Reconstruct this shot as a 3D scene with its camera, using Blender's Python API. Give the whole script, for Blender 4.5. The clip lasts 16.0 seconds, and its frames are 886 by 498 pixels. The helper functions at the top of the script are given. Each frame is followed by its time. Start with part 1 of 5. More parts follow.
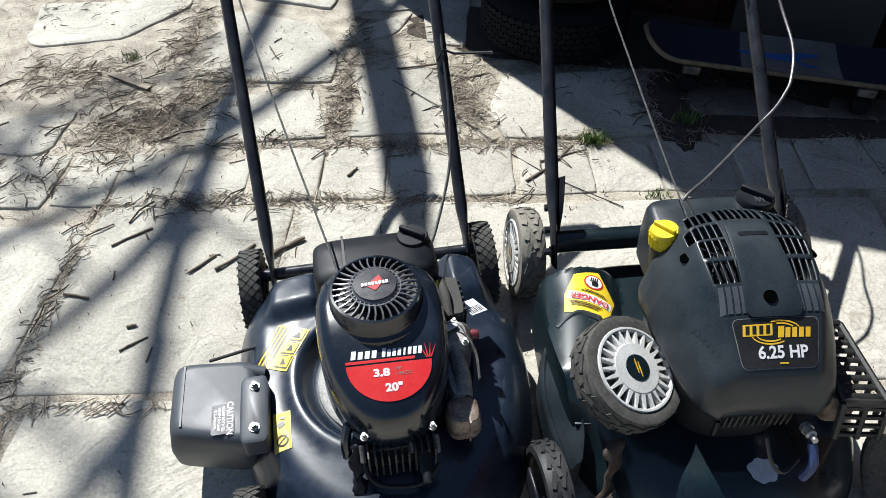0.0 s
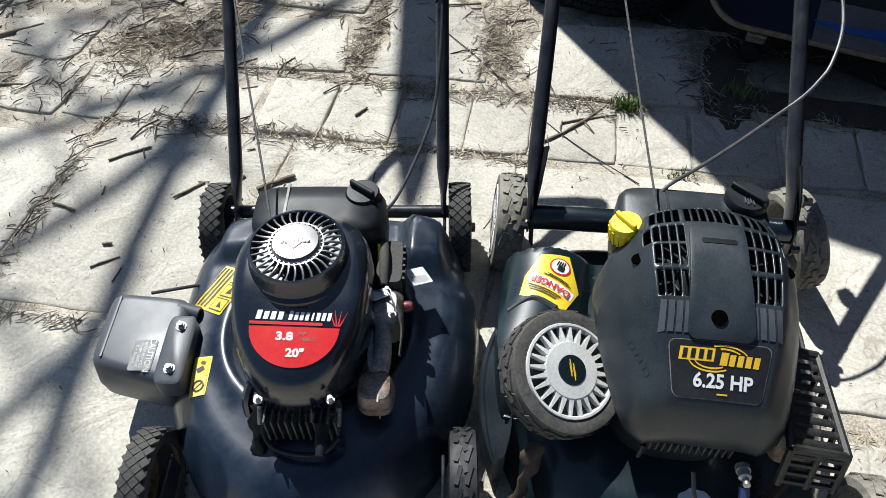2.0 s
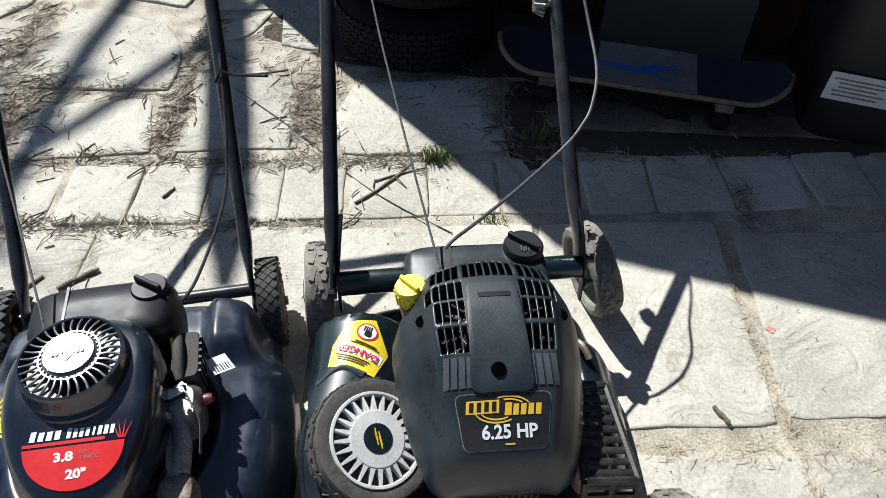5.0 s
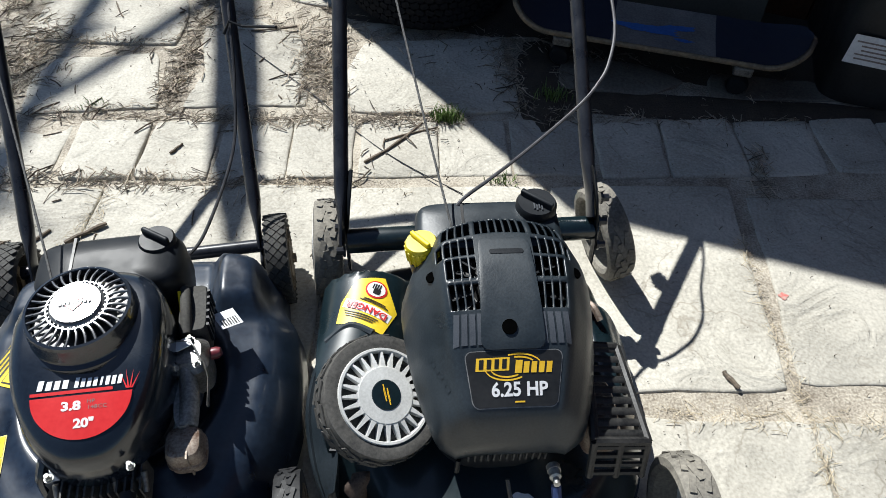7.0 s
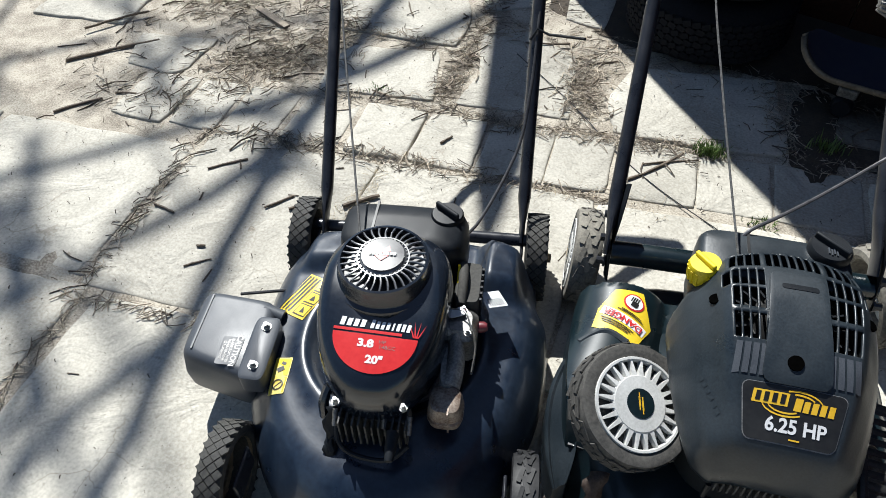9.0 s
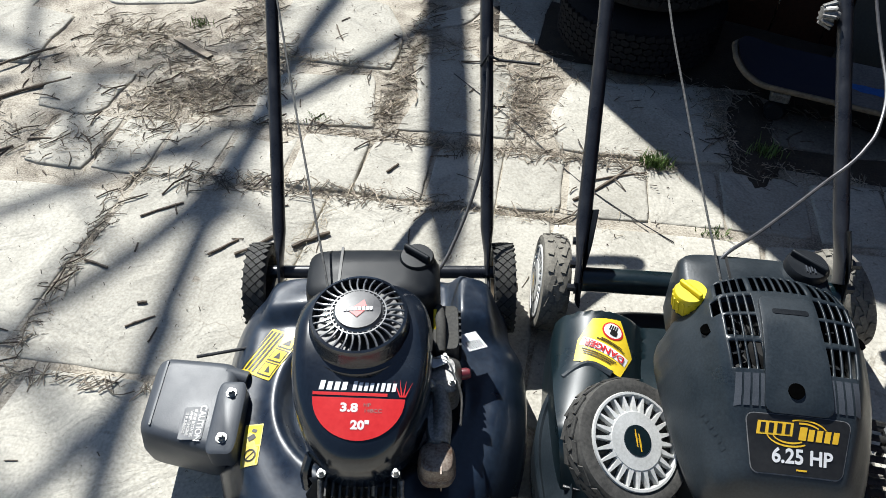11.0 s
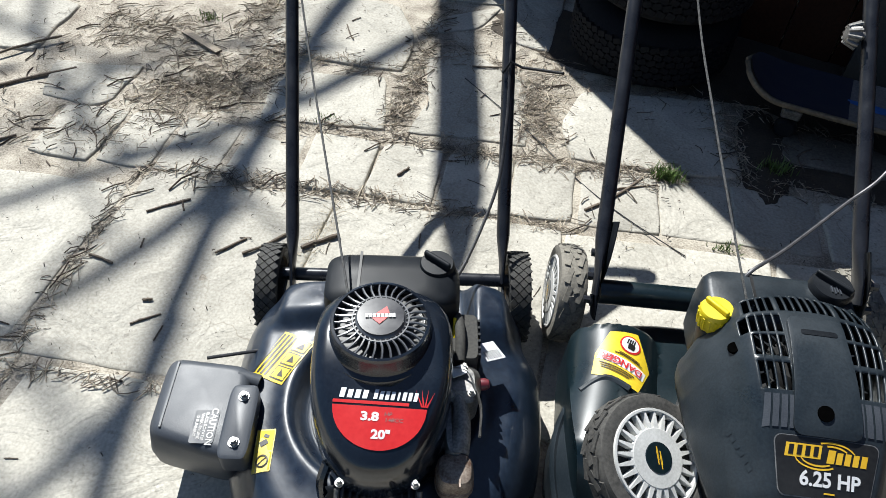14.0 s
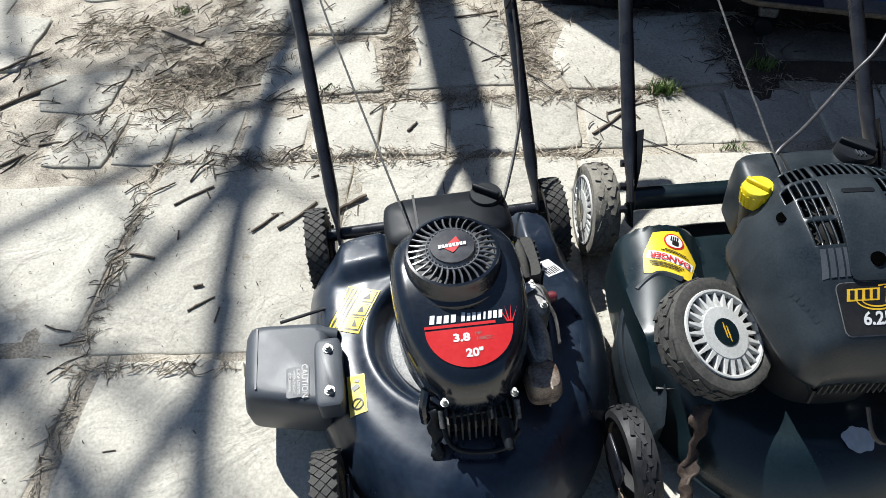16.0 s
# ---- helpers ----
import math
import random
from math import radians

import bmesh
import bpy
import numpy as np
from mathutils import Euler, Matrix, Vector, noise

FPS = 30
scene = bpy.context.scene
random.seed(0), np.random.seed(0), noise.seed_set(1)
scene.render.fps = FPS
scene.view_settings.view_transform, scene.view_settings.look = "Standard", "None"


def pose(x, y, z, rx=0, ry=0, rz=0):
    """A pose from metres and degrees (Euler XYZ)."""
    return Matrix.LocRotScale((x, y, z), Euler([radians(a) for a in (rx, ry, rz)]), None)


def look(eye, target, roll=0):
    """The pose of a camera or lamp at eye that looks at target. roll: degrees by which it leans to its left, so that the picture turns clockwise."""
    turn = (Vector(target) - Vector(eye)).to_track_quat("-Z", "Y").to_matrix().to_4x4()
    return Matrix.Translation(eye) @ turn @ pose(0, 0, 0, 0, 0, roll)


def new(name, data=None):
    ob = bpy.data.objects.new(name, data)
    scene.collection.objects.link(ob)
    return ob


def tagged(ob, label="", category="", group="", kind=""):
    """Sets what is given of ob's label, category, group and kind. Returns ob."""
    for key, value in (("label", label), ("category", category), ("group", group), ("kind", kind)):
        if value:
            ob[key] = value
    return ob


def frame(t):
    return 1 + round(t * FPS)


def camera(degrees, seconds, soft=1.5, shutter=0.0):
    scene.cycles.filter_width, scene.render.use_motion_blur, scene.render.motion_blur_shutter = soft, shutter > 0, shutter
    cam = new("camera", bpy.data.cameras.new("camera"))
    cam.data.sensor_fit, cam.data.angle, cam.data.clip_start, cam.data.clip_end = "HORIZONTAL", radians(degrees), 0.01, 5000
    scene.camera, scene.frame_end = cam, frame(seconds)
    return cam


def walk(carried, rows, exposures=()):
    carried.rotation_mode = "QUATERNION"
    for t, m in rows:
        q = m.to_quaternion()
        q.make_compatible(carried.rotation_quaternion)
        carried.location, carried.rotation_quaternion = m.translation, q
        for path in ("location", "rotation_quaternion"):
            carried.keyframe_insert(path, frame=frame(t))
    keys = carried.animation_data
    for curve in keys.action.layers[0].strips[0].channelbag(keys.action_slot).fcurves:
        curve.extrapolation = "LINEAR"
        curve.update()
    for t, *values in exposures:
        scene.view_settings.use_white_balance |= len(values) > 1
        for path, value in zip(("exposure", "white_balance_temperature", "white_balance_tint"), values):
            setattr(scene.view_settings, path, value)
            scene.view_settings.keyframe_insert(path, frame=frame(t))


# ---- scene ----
cam = camera(63.3, 16.0, soft=0.7)
PATH = [
    (0, (0.058, 0.015, 1.178), (-0.015, 1.424, -0.24), -0.1),
    (0.5, (0.075, 0.077, 1.16), (-0.038, 1.475, -0.265), -2.4),
    (1, (0.07, 0.182, 1.139), (-0.015, 1.484, -0.377), 1.9),
    (1.5, (0.142, 0.199, 1.141), (-0.034, 1.471, -0.392), -0.6),
    (2, (0.276, 0.142, 1.144), (-0.031, 1.387, -0.391), -0.7),
    (2.5, (0.338, 0.157, 1.156), (0.145, 1.435, -0.371), -0.6),
    (3, (0.362, 0.161, 1.166), (0.274, 1.506, -0.312), 1.1),
    (3.5, (0.376, 0.152, 1.172), (0.369, 1.522, -0.285), 2.1),
    (4, (0.383, 0.146, 1.169), (0.399, 1.501, -0.302), 1.9),
    (4.5, (0.393, 0.156, 1.174), (0.383, 1.511, -0.296), 2.1),
    (5, (0.408, 0.188, 1.178), (0.411, 1.561, -0.276), 2.1),
    (5.2, (0.417, 0.196, 1.172), (0.421, 1.542, -0.307), 1.3),
    (7.3, (0.393, 0.181, 1.154), (0.369, 1.486, -0.358), 3.2),
    (7.5, (0.369, 0.159, 1.168), (0.208, 1.479, -0.324), 0.4),
    (8, (0.322, 0.115, 1.168), (-0.108, 1.427, -0.279), -1.6),
    (8.5, (0.297, 0.093, 1.175), (-0.223, 1.396, -0.25), -1.6),
    (9, (0.261, 0.095, 1.164), (-0.231, 1.358, -0.306), -1.5),
    (9.5, (0.21, 0.135, 1.172), (-0.192, 1.475, -0.257), 0.1),
    (10, (0.171, 0.136, 1.166), (-0.15, 1.472, -0.287), -0.9),
    (10.2, (0.173, 0.148, 1.166), (-0.144, 1.481, -0.292), -0.7),
    (12.5, (0.141, 0.153, 1.158), (-0.13, 1.489, -0.305), 2.9),
    (13, (0.134, 0.157, 1.157), (-0.156, 1.491, -0.304), 2.9),
    (13.5, (0.115, 0.159, 1.157), (-0.164, 1.494, -0.306), 2.9),
    (14, (0.109, 0.154, 1.157), (-0.149, 1.502, -0.297), 3.6),
    (14.5, (0.074, 0.16, 1.142), (-0.082, 1.454, -0.375), 3.1),
    (15, (0.045, 0.162, 1.125), (-0.092, 1.416, -0.427), -0.9),
    (15.5, (0.036, 0.107, 1.136), (-0.101, 1.411, -0.375), 0.5),
    (16, (-0.002, 0.05, 1.158), (-0.18, 1.353, -0.349), -3.9),
]
walk(cam, [(t, look(eye, target, roll)) for t, eye, target, roll in PATH])

# ---- light ----
SUN = Vector((-0.52, 0.63, 1.0)).normalized()
world = bpy.data.worlds.new("world")
scene.world = world
world.use_nodes = True
wn = world.node_tree
sky = wn.nodes.new("ShaderNodeTexSky")
sky.sky_type = 'NISHITA'
sky.sun_disc = False
sky.ozone_density, sky.dust_density = 3.0, 0.4
sky.sun_elevation = math.asin(SUN.z)
sky.sun_rotation = math.atan2(SUN.x, SUN.y)
wn.nodes["Background"].inputs[1].default_value = 0.052
wn.links.new(sky.outputs[0], wn.nodes["Background"].inputs[0])
sun = new("sun", bpy.data.lights.new("sun", 'SUN'))
sun.data.energy = 5.0
sun.data.angle = radians(0.53)
sun.data.color = (0.968, 0.98, 0.962)
sun.matrix_world = look(SUN * 20, (0, 0, 0))
scene.view_settings.exposure = 0.67


# ---- materials ----
def mat(name, col, rough=0.5, metal=0.0, col2=None, scale=12.0, fine=160.0, bump=0.0, fac=0.5, coat=0.0, spread=0.12, rvar=0.1, spec=0.5):
    """Two scales of variation between two colours, rough spots and fine relief."""
    m = bpy.data.materials.new(name)
    m.use_nodes = True
    nt = m.node_tree
    b = nt.nodes["Principled BSDF"]
    tc = nt.nodes.new("ShaderNodeTexCoord")
    n1, n2 = nt.nodes.new("ShaderNodeTexNoise"), nt.nodes.new("ShaderNodeTexNoise")
    n1.inputs["Scale"].default_value, n2.inputs["Scale"].default_value = scale, fine
    n1.inputs["Detail"].default_value, n2.inputs["Detail"].default_value = 6, 3
    for n in (n1, n2):
        nt.links.new(tc.outputs["Object"], n.inputs["Vector"])
    ad = nt.nodes.new("ShaderNodeMath")
    ad.operation = 'MULTIPLY_ADD'
    ad.inputs[1].default_value = 0.45
    nt.links.new(n2.outputs["Fac"], ad.inputs[0])
    sc = nt.nodes.new("ShaderNodeMath")
    sc.operation = 'MULTIPLY'
    sc.inputs[1].default_value = 0.55
    nt.links.new(n1.outputs["Fac"], sc.inputs[0])
    nt.links.new(sc.outputs[0], ad.inputs[2])
    ramp = nt.nodes.new("ShaderNodeValToRGB")
    c2 = col2 or tuple(min(1, c * 1.35 + 0.006) for c in col)
    ramp.color_ramp.elements[0].position, ramp.color_ramp.elements[1].position = fac - spread, fac + spread
    ramp.color_ramp.elements[0].color, ramp.color_ramp.elements[1].color = (*col, 1), (*c2, 1)
    nt.links.new(ad.outputs[0], ramp.inputs[0])
    nt.links.new(ramp.outputs[0], b.inputs["Base Color"])
    mr = nt.nodes.new("ShaderNodeMapRange")
    mr.inputs["From Min"].default_value, mr.inputs["From Max"].default_value = 0.3, 0.7
    mr.inputs["To Min"].default_value, mr.inputs["To Max"].default_value = max(0.03, rough - rvar), min(1, rough + rvar)
    nt.links.new(n1.outputs["Fac"], mr.inputs["Value"])
    nt.links.new(mr.outputs[0], b.inputs["Roughness"])
    b.inputs["Metallic"].default_value = metal
    b.inputs["Coat Weight"].default_value = coat
    b.inputs["Coat Roughness"].default_value = 0.08
    b.inputs["Specular IOR Level"].default_value = spec
    if bump:
        bp = nt.nodes.new("ShaderNodeBump")
        bp.inputs["Strength"].default_value = 0.6
        bp.inputs["Distance"].default_value = bump
        nt.links.new(ad.outputs[0], bp.inputs["Height"])
        nt.links.new(bp.outputs[0], b.inputs["Normal"])
    return m


def object_tint(m, lo, hi):
    """Lets each object that shares this material differ a little in brightness."""
    nt = m.node_tree
    b = nt.nodes["Principled BSDF"]
    old = b.inputs["Base Color"].links[0].from_socket
    info, mr, hsv = nt.nodes.new("ShaderNodeObjectInfo"), nt.nodes.new("ShaderNodeMapRange"), nt.nodes.new("ShaderNodeHueSaturation")
    mr.inputs["To Min"].default_value, mr.inputs["To Max"].default_value = lo, hi
    nt.links.new(info.outputs["Random"], mr.inputs["Value"])
    nt.links.new(mr.outputs[0], hsv.inputs["Value"])
    nt.links.new(old, hsv.inputs["Color"])
    nt.links.new(hsv.outputs[0], b.inputs["Base Color"])
    return m


def stone_material():
    """Pale riven sandstone: broad stains, speckle, ripples and hairline cracks."""
    m = mat("flagstone", (0.315, 0.296, 0.250), 0.88, col2=(0.522, 0.494, 0.428), scale=4.5, fine=170, bump=0.0014, spread=0.13)
    nt = m.node_tree
    b = nt.nodes["Principled BSDF"]
    tc = nt.nodes["Texture Coordinate"]
    old = b.inputs["Base Color"].links[0].from_socket
    warp, vor, add = nt.nodes.new("ShaderNodeTexNoise"), nt.nodes.new("ShaderNodeTexVoronoi"), nt.nodes.new("ShaderNodeVectorMath")
    warp.inputs["Scale"].default_value, warp.inputs["Detail"].default_value = 5, 5
    scl = nt.nodes.new("ShaderNodeVectorMath")
    scl.operation = 'SCALE'
    scl.inputs["Scale"].default_value = 0.35
    nt.links.new(tc.outputs["Object"], warp.inputs["Vector"])
    nt.links.new(warp.outputs["Color"], scl.inputs[0])
    nt.links.new(tc.outputs["Object"], add.inputs[0])
    nt.links.new(scl.outputs[0], add.inputs[1])
    vor.feature = 'DISTANCE_TO_EDGE'
    vor.inputs["Scale"].default_value = 3.2
    nt.links.new(add.outputs[0], vor.inputs["Vector"])
    crack = nt.nodes.new("ShaderNodeMapRange")
    crack.inputs["From Max"].default_value = 0.012
    crack.inputs["To Min"].default_value = 0.45
    crack.inputs["To Max"].default_value = 0.0
    nt.links.new(vor.outputs["Distance"], crack.inputs["Value"])
    gate, mul = nt.nodes.new("ShaderNodeTexNoise"), nt.nodes.new("ShaderNodeMath")
    gate.inputs["Scale"].default_value = 4
    nt.links.new(tc.outputs["Object"], gate.inputs["Vector"])
    step = nt.nodes.new("ShaderNodeMapRange")
    step.inputs["From Min"].default_value, step.inputs["From Max"].default_value = 0.47, 0.6
    nt.links.new(gate.outputs["Fac"], step.inputs["Value"])
    mul.operation = 'MULTIPLY'
    nt.links.new(crack.outputs[0], mul.inputs[0])
    nt.links.new(step.outputs[0], mul.inputs[1])
    mix = nt.nodes.new("ShaderNodeMix")
    mix.data_type = 'RGBA'
    mix.inputs["B"].default_value = (0.16, 0.13, 0.09, 1)
    nt.links.new(mul.outputs[0], mix.inputs["Factor"])
    nt.links.new(old, mix.inputs["A"])
    # dark specks
    sp = nt.nodes.new("ShaderNodeTexNoise")
    sp.inputs["Scale"].default_value, sp.inputs["Detail"].default_value = 70, 2
    nt.links.new(tc.outputs["Object"], sp.inputs["Vector"])
    sr = nt.nodes.new("ShaderNodeMapRange")
    sr.inputs["From Min"].default_value, sr.inputs["From Max"].default_value, sr.inputs["To Max"].default_value = 0.66, 0.74, 0.4
    nt.links.new(sp.outputs["Fac"], sr.inputs["Value"])
    mix2 = nt.nodes.new("ShaderNodeMix")
    mix2.data_type = 'RGBA'
    mix2.inputs["B"].default_value = (0.13, 0.11, 0.09, 1)
    nt.links.new(sr.outputs[0], mix2.inputs["Factor"])
    nt.links.new(mix.outputs["Result"], mix2.inputs["A"])
    nt.links.new(mix2.outputs["Result"], b.inputs["Base Color"])
    # riven ledges
    led = nt.nodes.new("ShaderNodeTexNoise")
    led.inputs["Scale"].default_value, led.inputs["Detail"].default_value, led.inputs["Distortion"].default_value = 7, 4, 1.2
    nt.links.new(tc.outputs["Object"], led.inputs["Vector"])
    snap = nt.nodes.new("ShaderNodeMath")
    snap.operation = 'SNAP'
    snap.inputs[1].default_value = 0.11
    nt.links.new(led.outputs["Fac"], snap.inputs[0])
    soft = nt.nodes.new("ShaderNodeMix")
    soft.inputs["Factor"].default_value = 0.65
    nt.links.new(snap.outputs[0], soft.inputs["A"])
    nt.links.new(led.outputs["Fac"], soft.inputs["B"])
    bp2 = nt.nodes.new("ShaderNodeBump")
    bp2.inputs["Strength"].default_value, bp2.inputs["Distance"].default_value = 0.8, 0.03
    nt.links.new(soft.outputs["Result"], bp2.inputs["Height"])
    nt.links.new(bp2.outputs[0], nt.nodes["Bump"].inputs["Normal"])
    return object_tint(m, 0.88, 1.1)


STONE = stone_material()
SAND = mat("sandy_soil", (0.185, 0.156, 0.120), 0.95, col2=(0.48, 0.435, 0.358), scale=13, fine=210, bump=0.010, spread=0.11, fac=0.48)
def island_tint(m, lo, hi):
    """Lets each loose piece of a mesh differ in brightness."""
    nt = m.node_tree
    b = nt.nodes["Principled BSDF"]
    old = b.inputs["Base Color"].links[0].from_socket
    geo, mr, hsv = nt.nodes.new("ShaderNodeNewGeometry"), nt.nodes.new("ShaderNodeMapRange"), nt.nodes.new("ShaderNodeHueSaturation")
    mr.inputs["To Min"].default_value, mr.inputs["To Max"].default_value = lo, hi
    nt.links.new(geo.outputs["Random Per Island"], mr.inputs["Value"])
    nt.links.new(mr.outputs[0], hsv.inputs["Value"])
    nt.links.new(old, hsv.inputs["Color"])
    nt.links.new(hsv.outputs[0], b.inputs["Base Color"])
    return m


TWIG = mat("dry_twig", (0.14, 0.115, 0.09), 0.9, col2=(0.44, 0.375, 0.29), scale=30, fine=300, bump=0.001)
STRAW = mat("dry_straw", (0.34, 0.28, 0.19), 0.9, col2=(0.55, 0.47, 0.34), scale=40, fine=300)
STICK = mat("weathered_stick", (0.075, 0.058, 0.044), 0.9, col2=(0.20, 0.16, 0.12), scale=35, fine=300, bump=0.001)
DARKTWIG = mat("dark_twig", (0.045, 0.036, 0.028), 0.9, col2=(0.13, 0.10, 0.075), scale=40, fine=300, bump=0.001)
island_tint(TWIG, 0.35, 1.5)
island_tint(STRAW, 0.6, 1.25)
BLADE = mat("grass_blade", (0.06, 0.11, 0.02), 0.6, col2=(0.12, 0.19, 0.04), scale=60)
GLOSS = mat("navy_black_enamel", (0.0040, 0.0085, 0.019), 0.38, col2=(0.013, 0.024, 0.043), scale=16, fine=120, coat=0.35, rvar=0.15, spec=0.5, spread=0.16, bump=0.0003)
SHROUD = mat("gloss_black_plastic", (0.0045, 0.0072, 0.0125), 0.22, col2=(0.0095, 0.0145, 0.023), scale=14, fine=300, coat=0.5, rvar=0.08)
BLACK = mat("black_plastic", (0.0055, 0.007, 0.0095), 0.46, col2=(0.012, 0.0145, 0.018), scale=18, fine=500, bump=0.0004, spec=0.22)
# fin casting, darkened: the shade under the housings is put into its colour
SHADEALU = mat("shaded_casting", (0.03, 0.03, 0.03), 0.7, 0.3, col2=(0.10, 0.10, 0.095), scale=40, fine=260)
# black fan plastic, lightened: gloss highlights on the ribs are put into the colour
FANPL = mat("sheen_black_plastic", (0.055, 0.057, 0.062), 0.24, col2=(0.095, 0.098, 0.105), scale=30, coat=1.0, rvar=0.05, spec=0.9)
DARKRUST = mat("dark_rusty_strip", (0.03, 0.018, 0.012), 0.7, 0.3, col2=(0.075, 0.055, 0.045), scale=60, fine=300)
GREYPL = mat("faded_grey_plastic", (0.038, 0.044, 0.054), 0.48, col2=(0.062, 0.070, 0.083), scale=10, fine=600, bump=0.0005)
DUSTY = mat("dusty_black_plastic", (0.0068, 0.0105, 0.0140), 0.40, col2=(0.024, 0.033, 0.041), scale=11, fine=300, bump=0.0006, spread=0.2, rvar=0.15)
GREEN = mat("dark_green_enamel", (0.003, 0.009, 0.012), 0.33, col2=(0.007, 0.017, 0.022), scale=9, fine=220, coat=0.3)
RUBBER = mat("tyre_rubber", (0.022, 0.022, 0.021), 0.8, col2=(0.06, 0.058, 0.052), scale=25, fine=240, bump=0.001)
# smooth rubber, darkened: shade on the front right wheel is put into it
TYRESHADE = mat("shaded_smooth_rubber", (0.008, 0.0085, 0.010), 0.6, col2=(0.02, 0.02, 0.021), scale=25, fine=240, bump=0.0006)
GREYRUB = mat("grey_dusty_rubber", (0.022, 0.0215, 0.021), 0.8, col2=(0.105, 0.10, 0.09), scale=20, fine=200, bump=0.001, spread=0.18)
DUSTRUB = mat("dusty_tyre_rubber", (0.05, 0.047, 0.042), 0.85, col2=(0.27, 0.25, 0.21), fac=0.47, scale=16, fine=180, bump=0.0015, spread=0.2)
RIMWHITE = mat("worn_white_rim", (0.42, 0.42, 0.40), 0.55, col2=(0.66, 0.66, 0.64), scale=25, fine=260, spread=0.2)
RIMDARK = mat("dusty_tan_rim", (0.10, 0.075, 0.05), 0.8, col2=(0.20, 0.155, 0.10), scale=30)
TUBE = mat("black_painted_tube", (0.009, 0.010, 0.014), 0.33, col2=(0.02, 0.022, 0.028), scale=25, fine=300)
ALU = mat("cast_aluminium", (0.10, 0.10, 0.095), 0.5, 0.7, col2=(0.28, 0.27, 0.26), scale=35, fine=240, bump=0.0006)
PLATE = mat("dusty_grey_plate", (0.14, 0.14, 0.138), 0.65, 0.3, col2=(0.34, 0.34, 0.33), scale=30, fine=260, bump=0.0006)
GUARDMETAL = mat("grimy_black_steel", (0.011, 0.012, 0.013), 0.5, 0.2, col2=(0.04, 0.039, 0.037), scale=40, fine=260, bump=0.0005)
LABEDGE = mat("worn_label_edge", (0.10, 0.105, 0.11), 0.5, col2=(0.2, 0.2, 0.2), scale=40)
STEEL = mat("zinc_bolt", (0.28, 0.28, 0.27), 0.5, 0.9, col2=(0.5, 0.5, 0.48), scale=90)
RUST = mat("rusty_steel", (0.10, 0.052, 0.03), 0.55, 0.35, col2=(0.36, 0.31, 0.26), scale=45, fine=300, bump=0.0008, spread=0.16)
RED = mat("red_decal", (0.55, 0.02, 0.022), 0.35, col2=(0.62, 0.03, 0.03), scale=10)
WHITE = mat("white_print", (0.72, 0.72, 0.72), 0.45, col2=(0.8, 0.8, 0.8), scale=10)
YELLOW = mat("yellow_decal", (0.72, 0.50, 0.02), 0.4, col2=(0.8, 0.58, 0.04), scale=12)
AMBER = mat("amber_print", (0.75, 0.42, 0.02), 0.4, col2=(0.8, 0.5, 0.04), scale=12)
YCAP = mat("yellow_plastic", (0.60, 0.46, 0.006), 0.42, col2=(0.70, 0.56, 0.012), scale=40, fine=300)
# for flat discs: the darkness inside a bolt hole is put into the colour
VOID = mat("unlit_hole", (0.001, 0.001, 0.001), 1.0, col2=(0.002, 0.002, 0.002), spec=0.0)
INK = mat("black_print", (0.012, 0.012, 0.012), 0.4, scale=10)
SILVER = mat("silver_sticker", (0.085, 0.09, 0.098), 0.58, col2=(0.115, 0.12, 0.13), scale=40)
EMBLEM = mat("glossy_emblem", (0.02, 0.02, 0.024), 0.3, col2=(0.035, 0.035, 0.04), scale=40, coat=0.6, rvar=0.04)
REDMARK = mat("red_paint", (0.55, 0.12, 0.10), 0.8, col2=(0.42, 0.30, 0.26), scale=60)
SHEET = mat("grey_sheet_metal", (0.010, 0.012, 0.012), 0.6, col2=(0.026, 0.028, 0.027), scale=8)
GREYINK = mat("dim_grey_print", (0.16, 0.13, 0.12), 0.5, scale=30)
DARKRED = mat("red_plastic", (0.11, 0.014, 0.02), 0.4, scale=30)
BLUECABLE = mat("blue_rubber", (0.02, 0.04, 0.12), 0.5, scale=30)
WIRE = mat("dark_cable", (0.02, 0.02, 0.022), 0.45, scale=50)
GREYWIRE = mat("grey_cable_sheath", (0.07, 0.07, 0.075), 0.4, 0.2, scale=50)
ROPE = mat("starter_rope", (0.03, 0.03, 0.03), 0.8, col2=(0.15, 0.15, 0.145), scale=200, fine=900)
CARTYRE = mat("car_tyre_rubber", (0.004, 0.0045, 0.006), 0.9, col2=(0.009, 0.010, 0.013), scale=12, fine=200, bump=0.001, spec=0.2)
GRIP = mat("navy_grip_tape", (0.007, 0.010, 0.025), 0.85, col2=(0.014, 0.019, 0.038), scale=30, fine=700, bump=0.0006)
PLY = mat("grey_worn_plywood", (0.11, 0.105, 0.10), 0.8, col2=(0.20, 0.19, 0.18), scale=14, fine=180)
PLYEDGE = mat("plywood_edge", (0.10, 0.08, 0.055), 0.8, col2=(0.19, 0.15, 0.105), scale=40)
BLUEPAINT = mat("blue_paint", (0.02, 0.09, 0.33), 0.6, col2=(0.04, 0.14, 0.42), scale=30)
DARKSOIL = mat("dark_leaf_soil", (0.022, 0.017, 0.012), 0.95, col2=(0.075, 0.058, 0.042), scale=22, fine=200, bump=0.006, spread=0.2)
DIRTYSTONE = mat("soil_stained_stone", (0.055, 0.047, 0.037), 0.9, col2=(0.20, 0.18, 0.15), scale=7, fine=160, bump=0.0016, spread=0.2)
